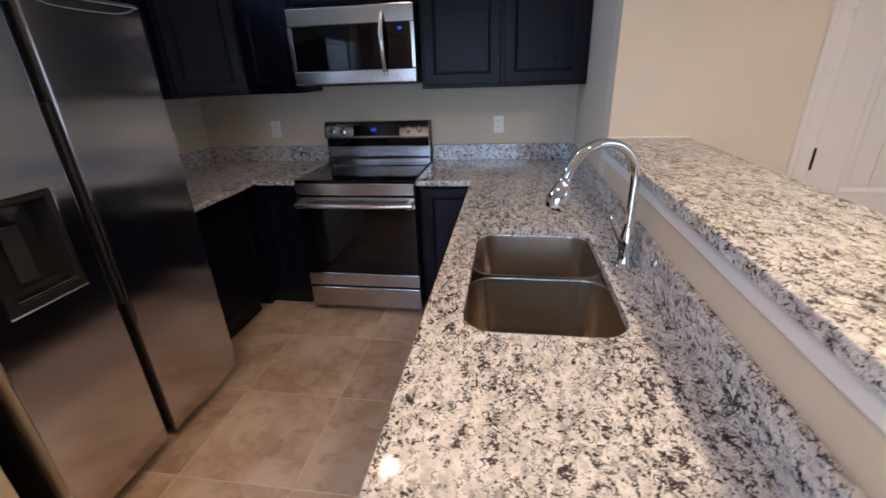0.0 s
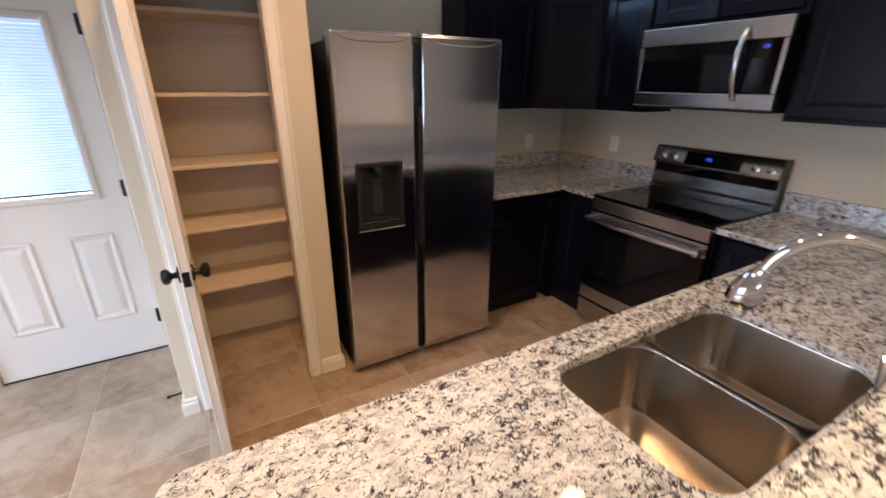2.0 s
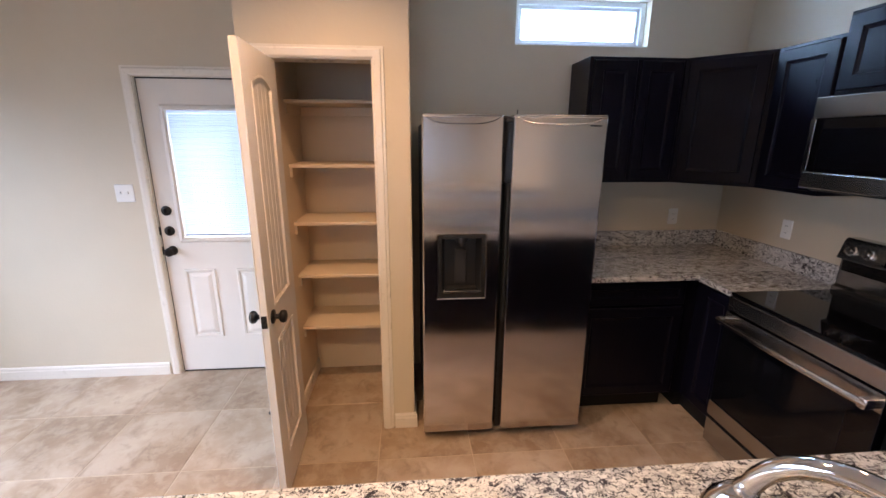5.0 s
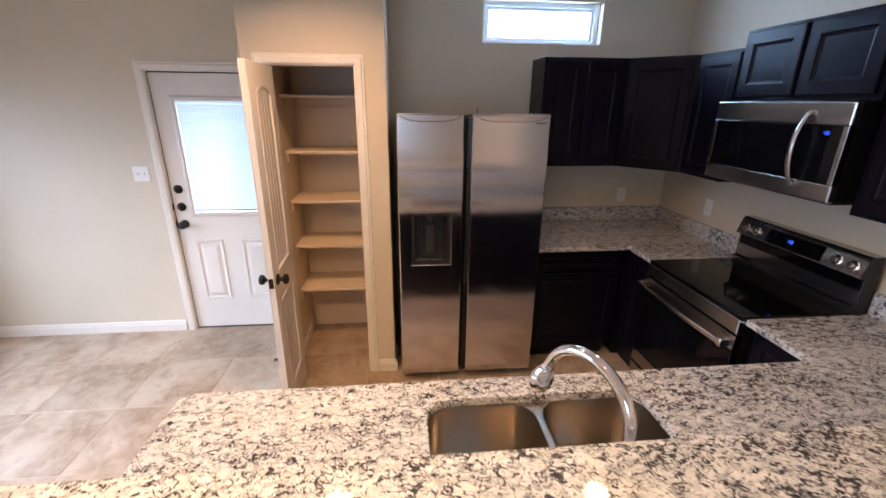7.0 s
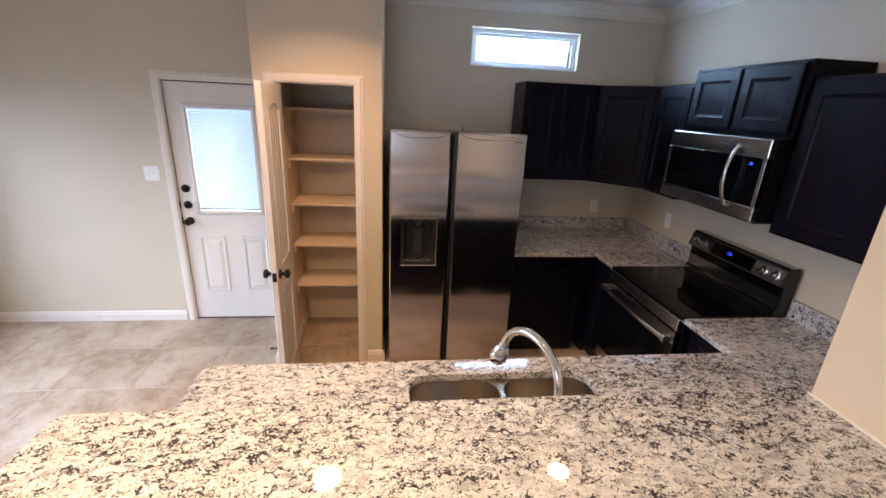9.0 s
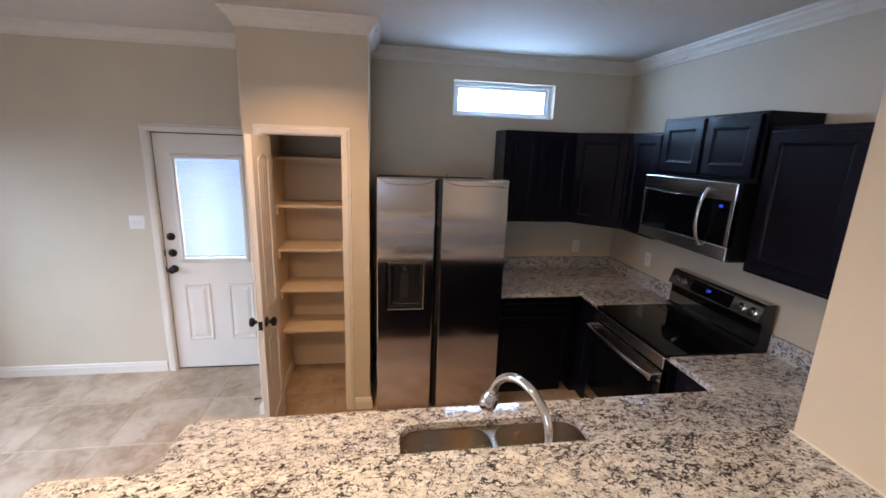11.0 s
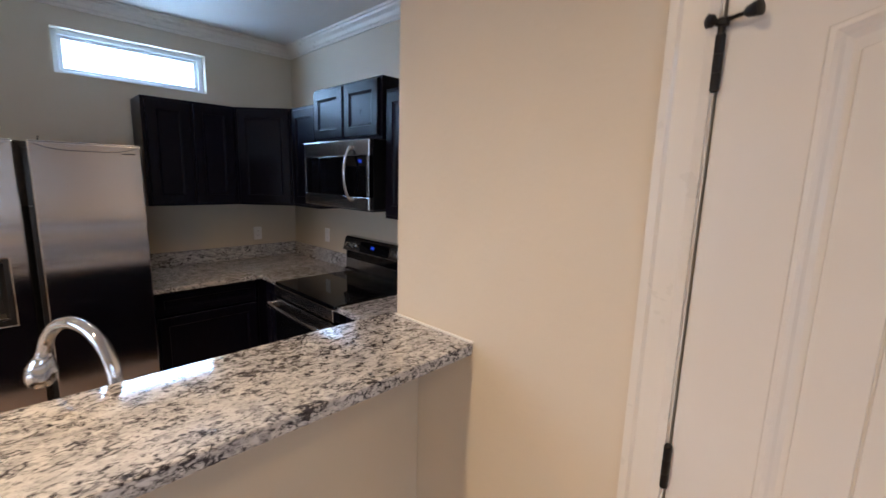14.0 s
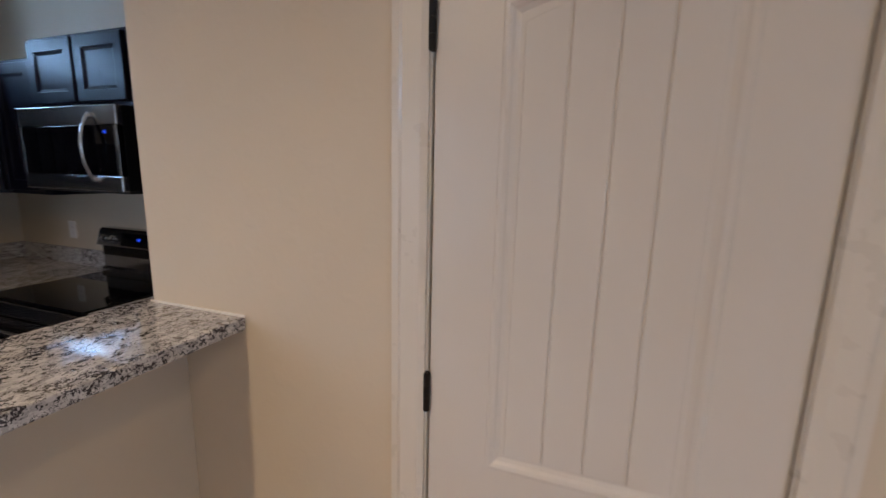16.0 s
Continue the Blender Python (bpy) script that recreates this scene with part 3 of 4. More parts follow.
    for z, kind in ((1.200, 0), (1.062, 0), (0.925, 1)):
        rose = part("deadbolt" if not kind else "knob", lathe(bm_new(), (F, ky, z), (1, 0, 0),
                    [(0, 0.033), (0.007, 0.033), (0.012, 0.028), (0.016, 0.018), (0.020, 0.016)] + ([(0.021, 0.001)] if not kind else [(0.034, 0.015), (0.040, 0.024), (0.050, 0.030), (0.060, 0.028), (0.068, 0.018), (0.069, 0.001)])), bronze, d, "dark bronze lock rose" if not kind else "dark bronze knob", True)
        if not kind:
            part("thumb_turn", abox((F + 0.018, ky - 0.005, z - 0.018), (F + 0.034, ky + 0.005, z + 0.018), 0.003), bronze, rose)
    for z in (1.062, 0.925):
        part("strike_plate", abox((F - 0.020, DO0 - 0.001, z - 0.028), (F + 0.012, DO0 + 0.0035, z + 0.028), 0.001), bronze, d)
    for z in (1.83, 1.03, 0.235):
        h = part("hinge", lathe(bm_new(), (F + 0.004, y1 + 0.002, z - 0.048), (0, 0, 1), [(0, 0.003), (0.002, 0.0065), (0.031, 0.007), (0.032, 0.006), (0.034, 0.007), (0.062, 0.007), (0.063, 0.006), (0.065, 0.007), (0.094, 0.0068), (0.097, 0.003)], 14), bronze, d, "dark bronze door hinge", True)
        part("leaf", abox((F - 0.003, y1 - 0.018, z - 0.046), (F + 0.0015, y1 + 0.002, z + 0.046), 0.0005), bronze, h)
    part("sweep_strip", abox((F - 0.04, y0, 0.001), (F - 0.002, y1, 0.014)), black_plastic, d, "black rubber door sweep")


back_door()


UP = Vector((0, 0, 1))

# ---- kitchen counters ----
CT, CZ = 0.032, 0.914
BAR = 1.205
SINK = (2.203, -2.150, 2.622, -1.410)


def counters():
    pen = 2.098
    r = 0.05
    corner = [(pen + r - r * math.cos(radians(a)), -2.965 + r - r * math.sin(radians(a))) for a in (0, 20, 40, 60, 80, 90)]
    right = [(pen, -0.635)] + corner + [(RX - 0.003, -2.965), (RX - 0.003, -0.003), (1.770, -0.003), (1.770, -0.635)]
    t = thing("peninsula_countertop", (2.4, -1.8, CZ), "white and black speckled granite peninsula countertop with a sink cutout", "countertop")
    part("slab", prism(bm_new(), [right, rounded(*SINK, 0.085, 8)], XY, CZ - CT, CZ, 0.005, 55), granite, t)
    part("backsplash", abox((RX - 0.023, -2.962, CZ + 0.0005), (RX - 0.002, -0.024, CZ + 0.112), 0.003), granite, t)
    part("backsplash", abox((1.772, -0.023, CZ + 0.0005), (RX - 0.024, -0.002, CZ + 0.112), 0.003), granite, t)
    left = [(0.003, -1.315), (0.725, -1.315), (0.725, -0.635), (1.003, -0.635), (1.003, -0.003), (0.003, -0.003)]
    t = thing("corner_countertop", (0.3, -0.4, CZ), "speckled granite corner countertop beside the refrigerator", "countertop")
    part("slab", prism(bm_new(), [left], XY, CZ - CT, CZ, 0.005, 55), granite, t)
    part("backsplash", abox((0.002, -1.315, CZ + 0.0005), (0.023, -0.003, CZ + 0.112), 0.003), granite, t)
    part("backsplash", abox((0.024, -0.023, CZ + 0.0005), (1.001, -0.002, CZ + 0.112), 0.003), granite, t)
    t = thing("raised_bar", (2.9, -2.0, BAR), "polished speckled granite raised bar top on the knee wall", "bar top")
    q = 0.03
    bar = [(2.715, WY - 0.002)] + [(2.715 + q - q * math.cos(radians(a)), -3.015 + q - q * math.sin(radians(a))) for a in (0, 30, 60, 90)] \
        + [(3.086 - q + q * math.sin(radians(a)), -3.015 + q - q * math.cos(radians(a))) for a in (0, 30, 60, 90)] + [(3.086, WY - 0.002)]
    part("slab", prism(bm_new(), [bar], XY, BAR - 0.034, BAR, 0.005, 55), granite, t)
    part("caulk_line", abox((2.745, WY - 0.006, BAR - 0.001), (3.085, WY - 0.0005, BAR + 0.005)), caulk, t, "white caulk along the wall")
    structure("trim_bar_ledge", abox((RX - 0.016, -2.965, 1.120), (RX, -1.012, 1.170), 0.004), drywall_edge, "white painted trim board under the bar", "trim")


counters()


def sink():
    x0, y0, x1, y1 = SINK
    t = thing("double_sink", (2.41, -1.78, 0.68), "brushed stainless steel undermount double-bowl sink", "sink")
    mid = (y0 + y1) / 2
    top = CZ - CT
    bowls = ((x0 - 0.004, y0 - 0.004, x1 + 0.004, mid - 0.013), (x0 - 0.004, mid + 0.013, x1 + 0.004, y1 + 0.004))
    part("rim", prism(bm_new(), [rounded(x0 - 0.025, y0 - 0.025, x1 + 0.025, y1 + 0.025, 0.09, 8)] + [rounded(*b, 0.080, 8) for b in bowls], XY, top - 0.010, top - 0.001, 0.003, 60), sink_steel, t, "", True)
    for b in bowls:
        rings = []
        for z, q, r in ((top - 0.006, 0.0, 0.080), (top - 0.020, 0.002, 0.080), (top - 0.170, 0.010, 0.075), (top - 0.195, 0.022, 0.070), (top - 0.206, 0.045, 0.060), (top - 0.210, 0.080, 0.045)):
            rings.append([(u, v, z) for u, v in rounded(b[0] + q, b[1] + q, b[2] - q, b[3] - q, r, 8)])
        bw = part("bowl", loft(bm_new(), rings, False, True), sink_steel, t, "", True)
        c = ((b[0] + b[2]) / 2, (b[1] + b[3]) / 2, top - 0.2095)
        part("drain", lathe(bm_new(), c, (0, 0, 1), [(0, 0.045), (0.003, 0.045), (0.004, 0.040), (0.0015, 0.034), (0.0012, 0.010), (0.006, 0.008), (0.0065, 0.001)]), chrome, bw, "", True)


sink()


def faucet():
    x, y = 2.682, -1.748
    t = thing("kitchen_faucet", (x, y, CZ), "polished chrome pull-down gooseneck kitchen faucet", "faucet")
    part("base", lathe(bm_new(), (x, y, CZ), (0, 0, 1), [(0, 0.030), (0.006, 0.030), (0.010, 0.026), (0.030, 0.019), (0.050, 0.019), (0.080, 0.024), (0.105, 0.022), (0.130, 0.015), (0.150, 0.0135)]), chrome, t, "", True)
    way = Vector((-0.90, -0.44, 0)).normalized()
    r, cz = 0.120, 1.192
    foot = Vector((x, y, 0))
    pts = [foot + UP * z for z in (1.04, 1.10, 1.15)]
    for a in range(0, 166, 11):
        pts.append(foot + way * (r - r * math.cos(radians(a))) + UP * (cz + r * math.sin(radians(a))))
    part("spout", tube(bm_new(), pts, 0.0138, 16), chrome, t, "", True)
    e, f = pts[-1], pts[-2]
    d = (e - f).normalized()
    head = part("spray_head", lathe(bm_new(), e - d * 0.004, d, [(0, 0.0135), (0.010, 0.0165), (0.016, 0.0160), (0.026, 0.022), (0.050, 0.0300), (0.072, 0.031), (0.088, 0.027), (0.093, 0.023), (0.094, 0.001)]), chrome, t, "", True)
    side = way.cross(UP)
    p = e + d * 0.045 + way * 0.021
    part("button", tube(bm_new(), [p, p + d * 0.022], [0.007, 0.006], 10), black_plastic, head, "", True)
    part("lever", tube(bm_new(), [foot + side * 0.016 + UP * (CZ + 0.085), foot + side * 0.036 + UP * (CZ + 0.098), foot + side * 0.066 + UP * (CZ + 0.122), foot + side * 0.088 + UP * (CZ + 0.146)], [0.016, 0.013, 0.0085, 0.006], 12), chrome, t, "", True)


faucet()


# ---- cabinets ----
def panel_front(o, ex, ez, out, w, h, t=0.020, stile=0.058):
    """A framed, recessed cabinet door; o: its lower corner, out: the way it faces."""
    o, ex, ez, out = Vector(o), Vector(ex), Vector(ez), Vector(out)
    P = lambda u, v, k: tuple(o + ex * u + ez * v + out * k)
    bm = bm_new()
    rows = [((0, 0, w, h), 0.0), ((0, 0, w, h), t - 0.004), ((0.004, 0.004, w - 0.004, h - 0.004), t),
            ((stile, stile, w - stile, h - stile), t), ((stile + 0.004, stile + 0.004, w - stile - 0.004, h - stile - 0.004), t - 0.006),
            ((stile + 0.012, stile + 0.012, w - stile - 0.012, h - stile - 0.012), t - 0.008), ((stile + 0.016, stile + 0.016, w - stile - 0.016, h - stile - 0.016), t - 0.010)]
    loft(bm, [[P(u, v, k) for u, v in rect(*r)] for r, k in rows])
    return bm


def cabinet(name, outline, z0, z1, doors, label, at, toe=0.0, group="", frame=0.0):
    """outline: plan of the body; doors: (start, end, number of doors) along the front, in plan."""
    t = thing(name, (*at, z0), label, "cabinet", group)
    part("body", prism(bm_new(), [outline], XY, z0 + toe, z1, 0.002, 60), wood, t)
    if toe:
        cx = sum(p[0] for p in outline) / len(outline)
        cy = sum(p[1] for p in outline) / len(outline)
        part("toe_kick", prism(bm_new(), [[(cx + (x - cx) * 0.86, cy + (y - cy) * 0.86) for x, y in outline]], XY, z0, z0 + toe + 0.002), black_enamel, t)
    for a, b, n, lo, hi in doors:
        a, b = Vector((*a, 0)), Vector((*b, 0))
        ex = (b - a).normalized()
        out = ex.cross(UP)
        L = (b - a).length
        g = 0.022
        w = (L - g * (n + 1)) / n
        for k in range(n):
            o = a + ex * (g + k * (w + g)) + UP * lo + out * 0.0005
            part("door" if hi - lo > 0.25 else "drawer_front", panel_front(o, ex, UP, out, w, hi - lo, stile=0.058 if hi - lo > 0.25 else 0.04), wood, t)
    return t


UZ0, UZ1 = 1.408, 2.150
ud = (UZ0 + 0.02, UZ1 - 0.02)
cabinet("wall_cabinet", [(0.002, -1.213), (0.298, -1.213), (0.298, -0.612), (0.002, -0.612)], UZ0, UZ1, [((0.298, -1.213), (0.298, -0.612), 2, *ud)], "dark espresso wooden wall cabinet beside the refrigerator", (0.15, -0.9), group="upper cabinets")
cabinet("corner_wall_cabinet", [(0.002, -0.610), (0.298, -0.610), (0.612, -0.300), (0.612, -0.002), (0.002, -0.002)], UZ0, UZ1, [((0.298, -0.610), (0.612, -0.300), 1, *ud)], "dark espresso diagonal corner wall cabinet", (0.25, -0.25), group="upper cabinets")
cabinet("wall_cabinet", [(0.614, -0.300), (0.994, -0.300), (0.994, -0.002), (0.614, -0.002)], UZ0, UZ1, [((0.614, -0.300), (0.994, -0.300), 1, *ud)], "narrow dark espresso wall cabinet beside the microwave", (0.8, -0.15), group="upper cabinets")
cabinet("wall_cabinet", [(0.996, -0.325), (1.772, -0.325), (1.772, -0.002), (0.996, -0.002)], 1.872, 2.228, [((0.996, -0.325), (1.772, -0.325), 2, 1.895, 2.212)], "short raised espresso wall cabinet above the microwave", (1.38, -0.15), group="upper cabinets")
cabinet("wall_cabinet", [(1.774, -0.300), (RX - 0.002, -0.300), (RX - 0.002, -0.002), (1.774, -0.002)], UZ0, UZ1, [((1.774, -0.300), (RX - 0.002, -0.300), 2, *ud)], "wide dark espresso two-door wall cabinet", (2.2, -0.15), group="upper cabinets")

BZ = CZ - CT - 0.001
cabinet("base_cabinet", [(0.003, -1.310), (0.660, -1.310), (0.660, -0.640), (0.003, -0.640)], 0, BZ, [((0.660, -1.310), (0.660, -0.640), 1, 0.12, 0.70), ((0.660, -1.310), (0.660, -0.640), 1, 0.72, 0.86)], "dark espresso base cabinet under the granite counter", (0.3, -0.95), 0.1, "base cabinets")
cabinet("corner_base_cabinet", [(0.003, -0.638), (0.660, -0.638), (0.662, -0.580), (1.000, -0.580), (1.000, -0.003), (0.003, -0.003)], 0, BZ, [((0.700, -0.580), (1.000, -0.580), 1, 0.12, 0.86)], "dark espresso corner base cabinet beside the range", (0.5, -0.3), 0.1, "base cabinets")
cabinet("corner_base_cabinet", [(1.775, -0.580), (2.160, -0.580), (2.160, -0.003), (1.775, -0.003)], 0, BZ, [((1.775, -0.580), (2.135, -0.580), 1, 0.12, 0.86)], "narrow dark espresso base cabinet beside the range", (1.95, -0.3), 0.1, "base cabinets")
cabinet("sink_base_cabinet", [(2.162, -2.145), (RX - 0.004, -2.145), (RX - 0.004, -1.330), (2.162, -1.330)], 0, 0.64, [((2.162, -1.330), (2.162, -2.145), 2, 0.12, 0.62)], "dark espresso base cabinet under the sink", (2.45, -1.75), 0.1, "base cabinets")
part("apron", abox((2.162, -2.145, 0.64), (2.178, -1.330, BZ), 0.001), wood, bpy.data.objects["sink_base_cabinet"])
cabinet("base_cabinet", [(2.162, -1.328), (RX - 0.004, -1.328), (RX - 0.004, -0.003), (2.162, -0.003)], 0, BZ, [((2.162, -0.600), (2.162, -1.328), 1, 0.12, 0.86)], "dark espresso base cabinet of the peninsula", (2.45, -0.9), 0.1, "base cabinets")
cabinet("base_cabinet", [(2.162, -2.935), (RX - 0.004, -2.935), (RX - 0.004, -2.147), (2.162, -2.147)], 0, BZ, [((2.162, -2.147), (2.162, -2.935), 2, 0.12, 0.86)], "dark espresso base cabinet at the end of the peninsula", (2.45, -2.5), 0.1, "base cabinets")


# ---- refrigerator ----
def refrigerator():
    y0, y1, xf = -2.235, -1.330, 0.855
    t = thing("refrigerator", (0.45, -1.78, 0), "stainless steel side-by-side refrigerator with a water dispenser", "refrigerator")
    part("cabinet_body", abox((0.05, y0 + 0.006, 0.035), (0.762, y1 - 0.006, 1.752), 0.006), black_enamel, t, "black enamelled body")
    part("base_grille", abox((0.70, y0 + 0.02, 0.012), (0.775, y1 - 0.02, 0.060), 0.003), black_plastic, t)
    for yy in (y0 + 0.06, y1 - 0.06):
        part("foot", lathe(bm_new(), (0.68, yy, 0), (0, 0, 1), [(0, 0.022), (0.010, 0.022), (0.012, 0.010), (0.04, 0.010)], 12), black_plastic, t)
        part("foot", lathe(bm_new(), (0.12, yy, 0), (0, 0, 1), [(0, 0.022), (0.010, 0.022), (0.012, 0.010), (0.04, 0.010)], 12), black_plastic, t)
    seam0, seam1 = -1.842, -1.796
    dz0, dz1 = 0.050, 1.782
    hole = rect(-2.158, 0.868, -1.914, 1.205)
    lead = part("freezer_door", prism(bm_new(), [rect(y0, dz0, seam0, dz1), hole], YZ, 0.772, xf, 0.007, 60), steel, t)
    part("fresh_food_door", prism(bm_new(), [rect(seam1, dz0, y1, dz1)], YZ, 0.772, xf, 0.007, 60), steel, t)
    bm = bm_new()
    loft(bm, [[(xf - 0.004, seam0 - 0.0005, z), (xf - 0.050, seam0 + 0.026, z), (xf - 0.075, seam0 + 0.026, z), (xf - 0.075, seam0 - 0.0005, z)] for z in (dz0, dz1)])
    part("handle_edge", bm, steel_flat, t, "pale bevelled handle edge")
    for z0, z1 in ((0.72, 1.46),):
        part("handle_pocket", abox((xf - 0.060, seam0 + 0.027, z0), (xf - 0.010, seam1 - 0.004, z1), 0.002), black_plastic, t, "dark recessed handle pocket")
    part("seam_gasket", abox((0.765, seam0 - 0.01, dz0), (0.785, seam1 + 0.01, dz1)), black_plastic, t)
    # dispenser
    d = part("dispenser", prism(bm_new(), [rect(-2.157, 0.869, -1.915, 1.204), rect(-2.138, 0.900, -1.934, 1.188)], YZ, xf - 0.03, xf + 0.0025, 0.002, 60), black_plastic, t, "black dispenser bezel")
    bm = bm_new()
    loft(bm, [[(xf - 0.004, u, v) for u, v in rect(-2.138, 0.900, -1.934, 1.188)], [(xf - 0.066, u, v) for u, v in rect(-2.118, 0.915, -1.954, 1.170)]], False, True)
    part("recess", bm, black_plastic, d)
    part("nozzle", lathe(bm_new(), (xf - 0.030, -2.036, 1.185), (0, 0, -1), [(0, 0.030), (0.020, 0.028), (0.030, 0.018), (0.045, 0.014), (0.046, 0.001)]), grey_plastic, d, "", True)
    part("paddle", abox((xf - 0.060, -2.066, 0.935), (xf - 0.050, -2.006, 1.120), 0.004), grey_plastic, d)
    part("drip_tray", abox((xf - 0.055, -2.130, 0.896), (xf + 0.005, -1.942, 0.908), 0.002), steel_flat, d, "silver drip tray lip")
    for a, b in ((y0, seam0), (seam1, y1)):
        pts = [(xf + 0.0006, a + 0.02 + (b - a - 0.04) * i / 10, 1.774 - 0.030 * (1 - abs(2 * i / 10 - 1) ** 4)) for i in range(11)]
        part("top_trim", tube(bm_new(), pts, 0.0025, 8), steel_flat, t)
        part("top_cap", abox((0.774, a + 0.004, dz1 - 0.001), (xf - 0.006, b - 0.004, dz1 + 0.006), 0.002), steel_flat, t)
    for yy in (y0 + 0.05, y1 - 0.05, -1.82):
        part("hinge_cover", abox((0.66, yy - 0.03, 1.751), (0.80, yy + 0.03, 1.774 if yy != -1.82 else 1.765), 0.006), black_plastic, t)
    part("badge", abox((xf, -1.42, 1.735), (xf + 0.001, -1.36, 1.741)), grey_plastic, t, "small dark badge")
    part("water_line", tube(bm_new(), [(0.72, -1.75, 1.774), (0.72, -1.748, 1.80), (0.715, -1.745, 1.815)], 0.003, 8), black_plastic, t)


refrigerator()


# ---- range ----
def digits(parent, o, ex, ez, out, s):
    """Unreadable lit clock digits as short bars."""
    o, ex, ez, out = Vector(o), Vector(ex), Vector(ez), Vector(out)
    for k, w in enumerate((0.5, 1.0, 1.0)):
        a = o + ex * s * 1.35 * k + out * 0.0006
        bm = bm_new()
        for v in (0.0, 0.85, 1.7):
            loft(bm, [[tuple(a + ex * u + ez * (v * s + q) + out * h) for u, q in ((0, 0), (s * w, 0), (s * w, s * 0.28), (0, s * 0.28))] for h in (0, 0.0006)])
        part("clock_digit", bm, clock_glow, parent, "glowing blue clock digit")


def kitchen_range():
    x0, x1 = 1.008, 1.767
    c = (x0 + x1) / 2
    yf = -0.655
    t = thing("electric_range", (c, -0.33, 0), "stainless and black glass freestanding electric range", "range")
    part("body", abox((x0, yf + 0.03, 0.03), (x1, -0.02, 0.905), 0.003), black_enamel, t)
    for xx in (x0 + 0.05, x1 - 0.05):
        for yy in (yf + 0.08, -0.08):
            part("foot", lathe(bm_new(), (xx, yy, 0), (0, 0, 1), [(0, 0.018), (0.012, 0.018), (0.014, 0.009), (0.032, 0.009)], 12), black_plastic, t)
    top = part("cooktop", abox((x0, yf - 0.002, 0.905), (x1, -0.085, 0.922), 0.004), black_glass, t, "glossy black glass cooktop")
    part("front_panel", abox((x0 + 0.001, yf - 0.010, 0.828), (x1 - 0.001, yf + 0.035, 0.904), 0.006), steel_flat, t, "brushed steel front panel")
    d = part("oven_door", abox((x0 + 0.002, yf - 0.012, 0.300), (x1 - 0.002, yf + 0.032, 0.820), 0.006), black_glass, t, "black glass oven door")
    part("oven_window", abox((x0 + 0.11, yf - 0.0135, 0.42), (x1 - 0.11, yf - 0.0115, 0.70), 0.0005), window_glass_dark, d)
    part("door_top_rail", abox((x0 + 0.002, yf - 0.0135, 0.748), (x1 - 0.002, yf - 0.011, 0.819), 0.0008), steel_flat, d, "steel rail behind the handle")
    part("door_bottom_rail", abox((x0 + 0.002, yf - 0.016, 0.212), (x1 - 0.002, yf + 0.032, 0.300), 0.003), steel_flat, d, "brushed steel strip")
    pts = [(x0 + 0.012 + (x1 - x0 - 0.024) * i / 14, yf - 0.060 - 0.014 * (1 - (2 * i / 14 - 1) ** 2), 0.778) for i in range(15)]
    h = part("handle", tube(bm_new(), pts, 0.0135, 12, 1.0), knob_steel, d, "bowed steel oven handle", True)
    for xx in (x0 + 0.030, x1 - 0.030):
        part("handle_bracket", abox((xx - 0.016, yf - 0.070, 0.758), (xx + 0.016, yf - 0.012, 0.798), 0.006), knob_steel, d)
    part("storage_drawer", abox((x0 + 0.002, yf - 0.014, 0.050), (x1 - 0.002, yf + 0.032, 0.196), 0.005), steel_flat, t, "brushed steel storage drawer")
    # backguard: leaning steel console with a black display
    bm = bm_new()
    side = [(-0.020, 0.905), (-0.105, 0.905), (-0.105, 0.945), (-0.086, 0.958), (-0.086, 1.088), (-0.118, 1.097), (-0.092, 1.187), (-0.078, 1.200), (-0.020, 1.200)]
    loft(bm, [[(x, y, z) for y, z in side] for x in (x0 + 0.004, x1 - 0.004)])
    soften(bm, sharp(bm, None, 30), 0.004)
    g = part("backguard", bm, steel_flat, t, "steel control backguard", True)
    for xa, xb in ((x0, x0 + 0.0035), (x1 - 0.0035, x1)):
        bm = bm_new()
        loft(bm, [[(x, y, z) for y, z in side] for x in (xa, xb)])
        part("end_cap", bm, black_plastic, g, "black end cap")
    part("vent_band", abox((x0 + 0.010, -0.0885, 1.030), (x1 - 0.010, -0.0855, 1.086), 0.001), black_glass, g)
    n = Vector((0, -0.961, 0.277)).normalized()
    at = lambda u, z: Vector((u, -0.118 + (z - 1.097) * 0.289, z))
    ez = Vector((0, 0.277, 0.961))
    bm = bm_new()
    o = at(c - 0.165, 1.104)
    loft(bm, [[tuple(o + Vector((1, 0, 0)) * u + ez * v + n * k) for u, v in rect(0, 0, 0.335, 0.078)] for k in (0.0, 0.0025)])
    disp = part("display", bm, black_glass, t, "black glass display")
    digits(disp, o + Vector((0.135, 0, 0)) + ez * 0.036 + n * 0.003, (1, 0, 0), ez, n, 0.008)
    for u in (x0 + 0.055, x0 + 0.135, x1 - 0.135, x1 - 0.055):
        k = part("knob", lathe(bm_new(), at(u, 1.143), n, [(0, 0.026), (0.004, 0.026), (0.006, 0.020), (0.024, 0.018), (0.027, 0.015), (0.0275, 0.001)]), knob_steel, t, "round steel knob", True)
        p = at(u, 1.143) + n * 0.0275
        part("pointer", abox(p - Vector((0.003, 0.003, 0.016)), p + Vector((0.003, 0.002, 0.016)), 0.001), grey_plastic, k)


kitchen_range()


